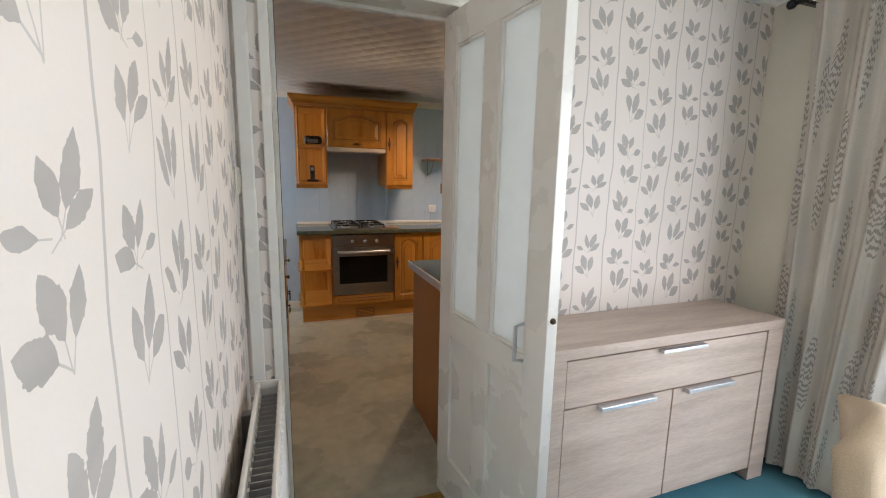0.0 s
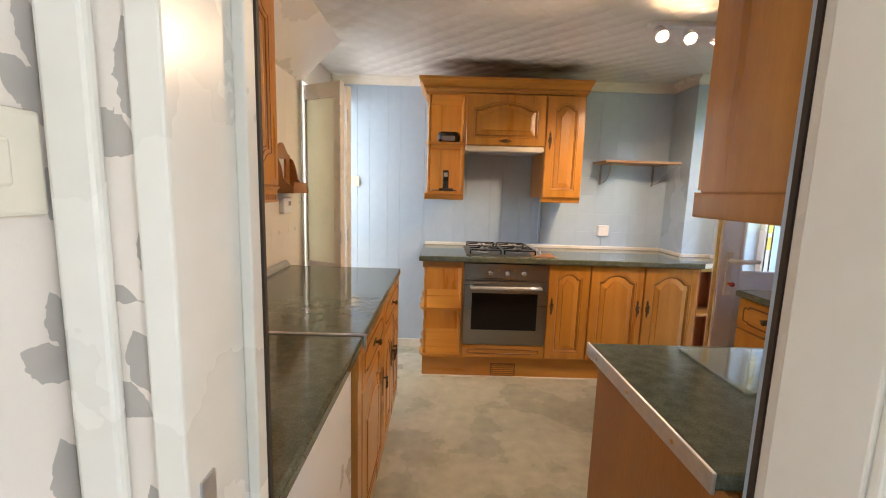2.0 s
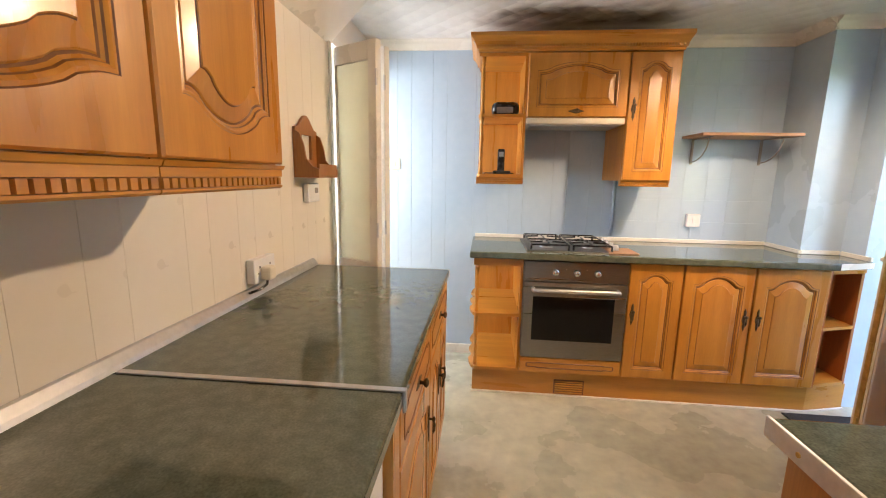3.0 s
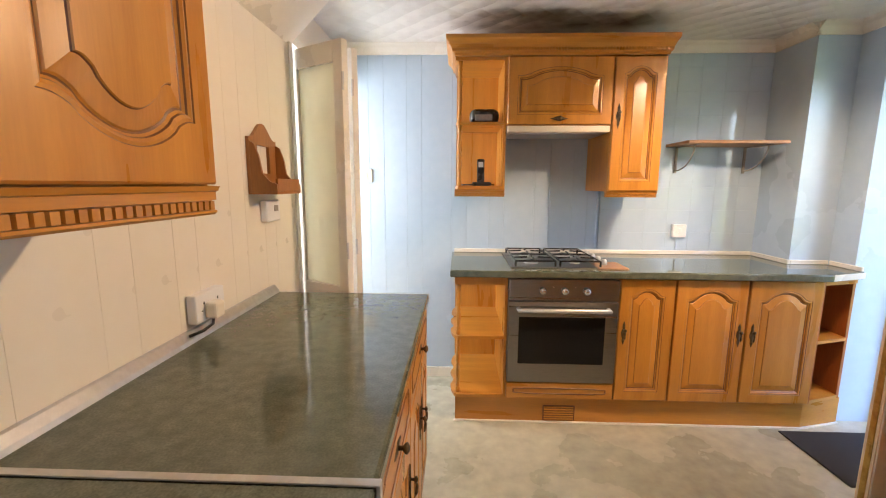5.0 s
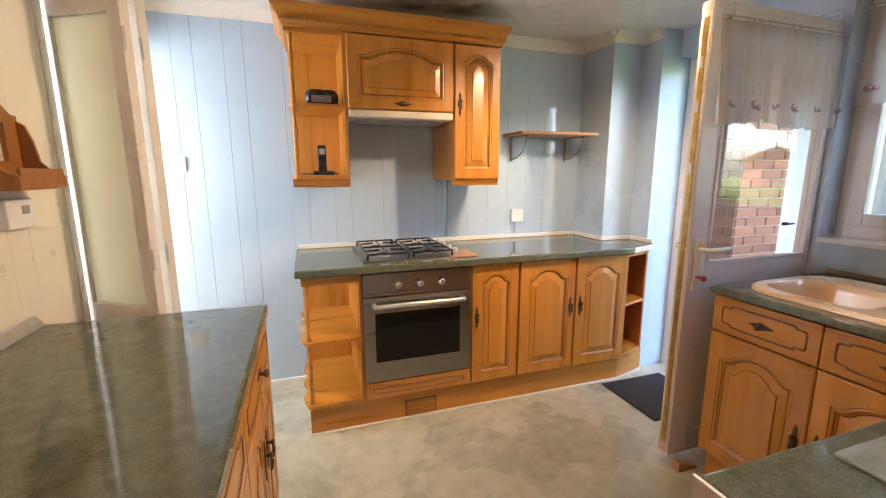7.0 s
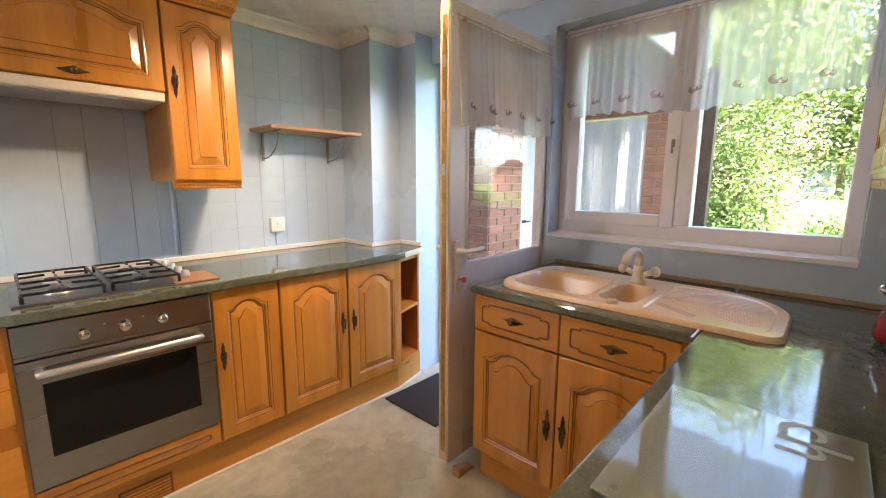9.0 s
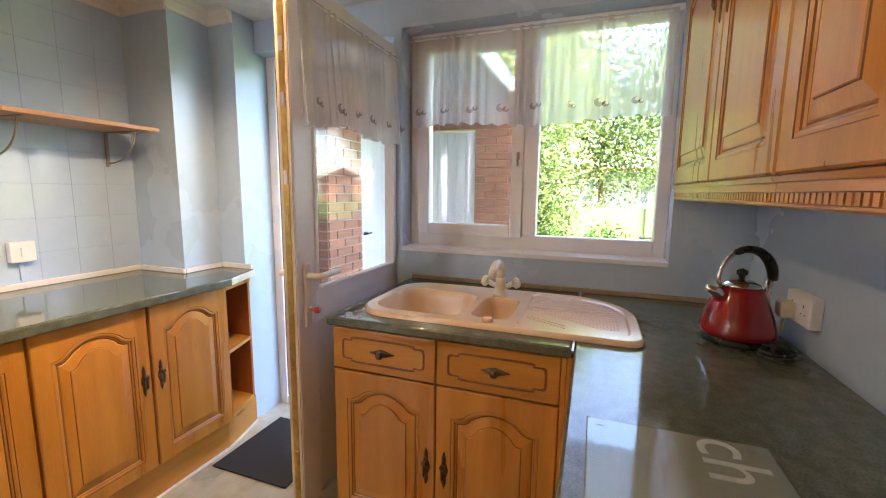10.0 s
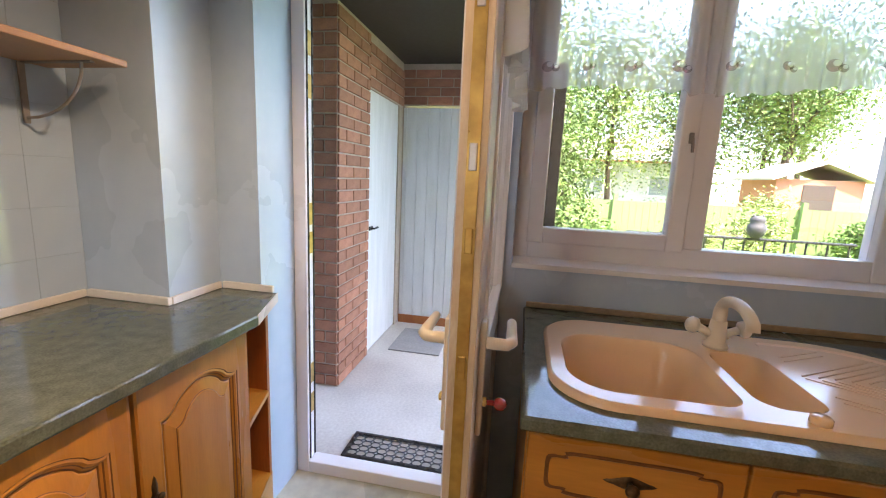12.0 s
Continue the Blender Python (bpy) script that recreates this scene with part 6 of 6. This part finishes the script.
def scraper():
    s = thing("boot_mat", "black cast mat with a lattice outside the door", "doormat", (3.46, 5.02, -0.049))
    bm = bmesh.new()
    W, D = 0.20, 0.66
    for a, b, c, d in ((0, W, 0, 0.02), (0, W, D - 0.02, D), (0, 0.02, 0.02, D - 0.02), (W - 0.02, W, 0.02, D - 0.02)):
        box(bm, a, b, c, d, 0, 0.016, 0.003)
    part("rim", bm, BLACK, s)
    for i in range(4):
        for j in range(13):
            cx, cy = 0.040 + i * 0.040, 0.042 + j * 0.048
            part("loop", tube([(cx + 0.021 * math.cos(k * math.pi / 5), cy + 0.025 * math.sin(k * math.pi / 5), 0.008) for k in range(11)], 0.004, 4), BLACK, s)


scraper()
post = thing("porch_post", "dark timber post against the brick pier", "post", (5.42, 4.612, -0.16))
part("post", B(0, 0.09, 0, 0.09, 0, 2.46, 0.005), DARKWOOD, post)
fas = thing("roof_fascia", "white fascia board along the passage roof edge", "fascia", (XO, 4.80, 2.27))
part("board", B(0, 2.75, 0, 0.03, 0, 0.16, 0.004), UPVC, fas)


def leaves(bm, centre, radius, count, rnd, size):
    """Small folded leaves in uneven clumps."""
    clumps = []
    for _ in range(max(5, count // 55)):
        d = Vector((rnd.gauss(0, 1), rnd.gauss(0, 1), rnd.gauss(0, 1))).normalized() * rnd.uniform(0.35, 1.0)
        clumps.append((Vector((d.x * radius[0], d.y * radius[1], d.z * radius[2])), rnd.uniform(0.15, 0.34)))
    for _ in range(count):
        c, sp = clumps[rnd.randrange(len(clumps))]
        p = Vector(centre) + c + Vector((rnd.gauss(0, sp * radius[0]), rnd.gauss(0, sp * radius[1]), rnd.gauss(0, sp * radius[2])))
        if p.z < -0.15:
            continue
        a = Vector((rnd.gauss(0, 1), rnd.gauss(0, 1), rnd.gauss(-0.3, 0.7))).normalized()
        b = a.cross(Vector((rnd.gauss(0, 1), rnd.gauss(0, 1), rnd.gauss(0, 1)))).normalized()
        s = size * rnd.uniform(0.6, 1.3)
        n = a.cross(b) * s * 0.18
        q = [p, p + a * s * 0.5 + b * s * 0.3 + n, p + a * s, p + a * s * 0.5 - b * s * 0.3 + n]
        v = [bm.verts.new(k) for k in q]
        bm.faces.new((v[0], v[1], v[2]))
        bm.faces.new((v[0], v[2], v[3]))


def tree(name, label, at, height, spread, trunk, count, size, seed, material, crown=0.6):
    rnd = random.Random(seed)
    t = thing(name, label, "tree" if "tree" in name else "shrub", at)
    bm = bmesh.new()
    tube([(0, 0, -0.1), (0.03 * height * rnd.uniform(-1, 1), 0.02 * height, height * 0.3), (0.04 * height * rnd.uniform(-1, 1), 0, height * 0.75)], [trunk, trunk * 0.75, trunk * 0.3], 8, bm)
    for k in range(7):
        a, h = k * 2.4 + rnd.random(), height * rnd.uniform(0.3, 0.65)
        tube([(0, 0, h), (math.cos(a) * spread * 0.4, math.sin(a) * spread * 0.4, h + height * 0.12), (math.cos(a) * spread * 0.8, math.sin(a) * spread * 0.8, h + height * 0.2)], [trunk * 0.4, trunk * 0.25, trunk * 0.08], 6, bm)
    part("trunk", bm, BARK, t, "", True)
    bm = bmesh.new()
    leaves(bm, (0, 0, height * (1 - crown / 2)), (spread, spread, height * crown / 2), count, rnd, size)
    tagged(part("crown", bm, material, t), "uneven leafy crown", "", "", "stuff")


tree("climbing_shrub", "green climbing shrub beside the covered passage", (6.35, 4.62, -0.16), 2.5, 0.42, 0.05, 6500, 0.048, 1, LEAF, 0.95)
tree("shrub", "leafy garden shrub in the sun", (9.6, 5.0, -0.16), 1.7, 0.6, 0.05, 2400, 0.08, 2, LEAF_PALE, 0.9)
tree("shrub", "leafy garden shrub in the sun", (10.6, 0.6, -0.16), 1.3, 0.6, 0.05, 1800, 0.08, 3, LEAF_PALE, 0.9)
tree("shrub", "leafy garden shrub in the sun", (9.0, 3.9, -0.16), 1.0, 0.55, 0.04, 1600, 0.07, 4, LEAF, 0.9)
tree("tree", "tall garden tree with a pale green crown", (15, 9.5, -0.16), 8.0, 2.8, 0.2, 11000, 0.15, 5, LEAF_PALE, 0.75)
tree("tree", "tall garden tree with a pale green crown", (17, 6.4, -0.16), 9.0, 2.8, 0.2, 11000, 0.15, 6, LEAF_PALE, 0.7)
tree("tree", "tall garden tree with a pale green crown", (34, -13, -0.16), 11.0, 3.0, 0.22, 11000, 0.16, 7, LEAF_PALE, 0.6)
tree("tree", "tall garden tree with a dark green crown", (24, 8.0, -0.16), 11.0, 3.4, 0.24, 11000, 0.17, 8, LEAF, 0.6)
tree("tree", "tall garden tree with a dark green crown", (26, -8, -0.16), 10.0, 3.4, 0.24, 11000, 0.17, 9, LEAF, 0.6)

for x, y, h, m in ((12.9, 3.9, 1.2, LEAF), (10.6, 1.7, 0.9, LEAF_PALE), (13.4, 1.2, 1.2, LEAF), (13.6, -1.2, 1.5, LEAF_PALE), (11.6, -2.0, 1.0, LEAF), (14.5, 5.4, 2.2, LEAF_PALE)):
    tree("shrub", "bushy garden shrub before the fence", (x, y, -0.16), h, h * 0.5, 0.04, 2600, 0.085, int(x * 10), m, 0.92)

for k, (x, y, h) in enumerate(((30, 16, 11), (27, 12.5, 10), (21, 6.2, 9), (25, 3.6, 9), (26, 0.4, 10), (27, -3.6, 10), (27, -7.6, 10), (31, 8.5, 13))):
    tree("tree", "tall slim tree behind the garden", (x, y, -0.16), h, 2.6, 0.16, 9000, 0.20, 20 + k, LEAF if k % 2 else LEAF_PALE, 0.80)

fence = thing("fence", "pale green painted board fence across the garden", "fence", (12.2, -7, -0.16))
y = 0.0
while y < 14:
    part("board", B(0, 0.02, y, y + 0.145, 0.05, 1.15), FENCE, fence)
    y += 0.15
for k in range(8):
    part("post", B(-0.09, -0.001, k * 1.95, k * 1.95 + 0.09, 0, 1.3), FENCE, fence)
rail = thing("railing", "low black metal railing on the terrace", "railing", (8.6, 0.2, -0.16))
part("top_rail", tube([(0, 0, 0.80), (0, 3.1, 0.80)], 0.022, 8), BLACK, rail)
for k in range(12):
    part("baluster", tube([(0, 0.08 + k * 0.27, 0), (0, 0.08 + k * 0.27, 0.79)], 0.014, 6), BLACK, rail)
owl = thing("owl_ornament", "dark grey stone owl ornament on the railing", "ornament", (8.6, 1.5, 0.66))
bm = lathe([(0.05, 0), (0.10, 0.05), (0.125, 0.12), (0.115, 0.19), (0.09, 0.22), (0.10, 0.26), (0.095, 0.30), (0.05, 0.325), (0.0, 0.33)], 18)
for s in (-1, 1):
    lathe([(0.028, 0), (0.018, 0.03), (0.0, 0.065)], 8, (0, s * 0.06, 0.305), None, bm)
part("figure", bm, STONE_DARK, owl, "", True)
hut = thing("garden_shed", "brown timber garden shed with a pale roof", "shed", (15.5, -4.4, -0.16))
part("wall", B(0, 2.0, 0, 2.2, 0, 1.9), TERRACOTTA, hut)
part("roof", prism([(-0.2, 1.85), (1.1, 2.35), (2.4, 1.85), (2.4, 1.92), (1.1, 2.43), (-0.2, 1.92)], "x", -0.2, 2.2), ROOF_PALE, hut)
part("door", B(-0.02, -0.001, 0.7, 1.5, 0.05, 1.75), DARKWOOD, hut)
house = thing("neighbour_house", "pale rendered house with a pale tiled roof beyond the garden", "house", (30, -6, -0.16))
part("wall", B(0, 7, 0, 18, 0, 3.0), RENDER_WHITE, house)
part("roof", prism([(-0.4, 2.95), (3.5, 4.6), (7.4, 2.95), (7.4, 3.05), (3.5, 4.75), (-0.4, 3.05)], "y", -0.4, 18.4), ROOF_PALE, house)
part("gutter", B(-0.5, -0.401, -0.4, 18.4, 2.93, 3.05), TERRACOTTA, house)
for y in (2.0, 6.0, 10.0, 14.0):
    wd = part("window", B(-0.03, -0.001, y, y + 1.4, 0.9, 2.2), UPVC, house)
    part("window_pane", B(-0.04, -0.031, y + 0.1, y + 1.3, 1.0, 2.1), PANE_FAR, wd)

# ---- wall boards, tiles and bricks ----
BOARD = {}


def piece(name, parent, at, size, material, turn=0, bev=0.003):
    key = (name, material.name, tuple(round(s, 4) for s in size), bev)
    if key not in BOARD:
        bm = B(0, size[0], 0, size[1], 0, size[2], bev, 1)
        me = bpy.data.meshes.new(name)
        bm.to_mesh(me)
        bm.free()
        me.materials.append(material)
        BOARD[key] = me
    ob = new(name, BOARD[key])
    ob.parent = parent
    ob.matrix_basis = pose(*at, 0, 0, turn)
    return ob


back, left = bpy.data.objects["wall_back"], bpy.data.objects["wall_left"]
x, k = XL, 0
rnd = random.Random(5)
while x < 1.78:
    wd = min((0.20, 0.10, 0.15, 0.10)[k % 4], 1.79 - x)
    piece("wall_board", back, (x, YB - 0.011 - rnd.uniform(0, 0.0008), 0.0), (wd - 0.0007, 0.011, CZ), BLUE, bev=0.0013)
    x += wd
    k += 1
for i in range(7):
    for j in range(15):
        x0, z0 = 1.795 + i * 0.147, 0.0 + j * 0.1495
        wd = min(0.1469, 2.814 - x0)
        if wd > 0.02:
            piece("wall_tile", back, (x0, YB - 0.010 - rnd.uniform(0, 0.0006), z0), (wd, 0.010, min(0.1494, CZ - z0)), BLUE_TILE, rnd.uniform(-0.10, 0.10), bev=0.0010)
y, k = Y1 + 0.017, 0
while y < LO0 - 0.05:
    wd = min((0.15, 0.10, 0.20, 0.10)[k % 4], LO0 - 0.046 - y)
    piece("wall_board", left, (XL, y, 0.0), (0.010, wd - 0.0003, 1.985), WHITE_WALL, bev=0.0008)
    y += wd
    k += 1
brick_face(shed, 4.088, 7.2, 0, -1, 1.2, -0.04, 2.28)
brick_face(shed, 4.10, 5.988, 1, 0, 0.50, -0.04, 2.28)
brick_face(shed, 4.60, 5.988, 1, 0, 0.82, 1.94, 2.28)
brick_face(pier, 5.388, 5.15, 0, -1, 0.43, -0.15, 2.28)
brick_face(pier, 5.40, 4.708, 1, 0, 0.22, -0.15, 2.28)
brick_face(lint, 5.428, 6.0, 0, -1, 0.85, 1.96, 2.28)
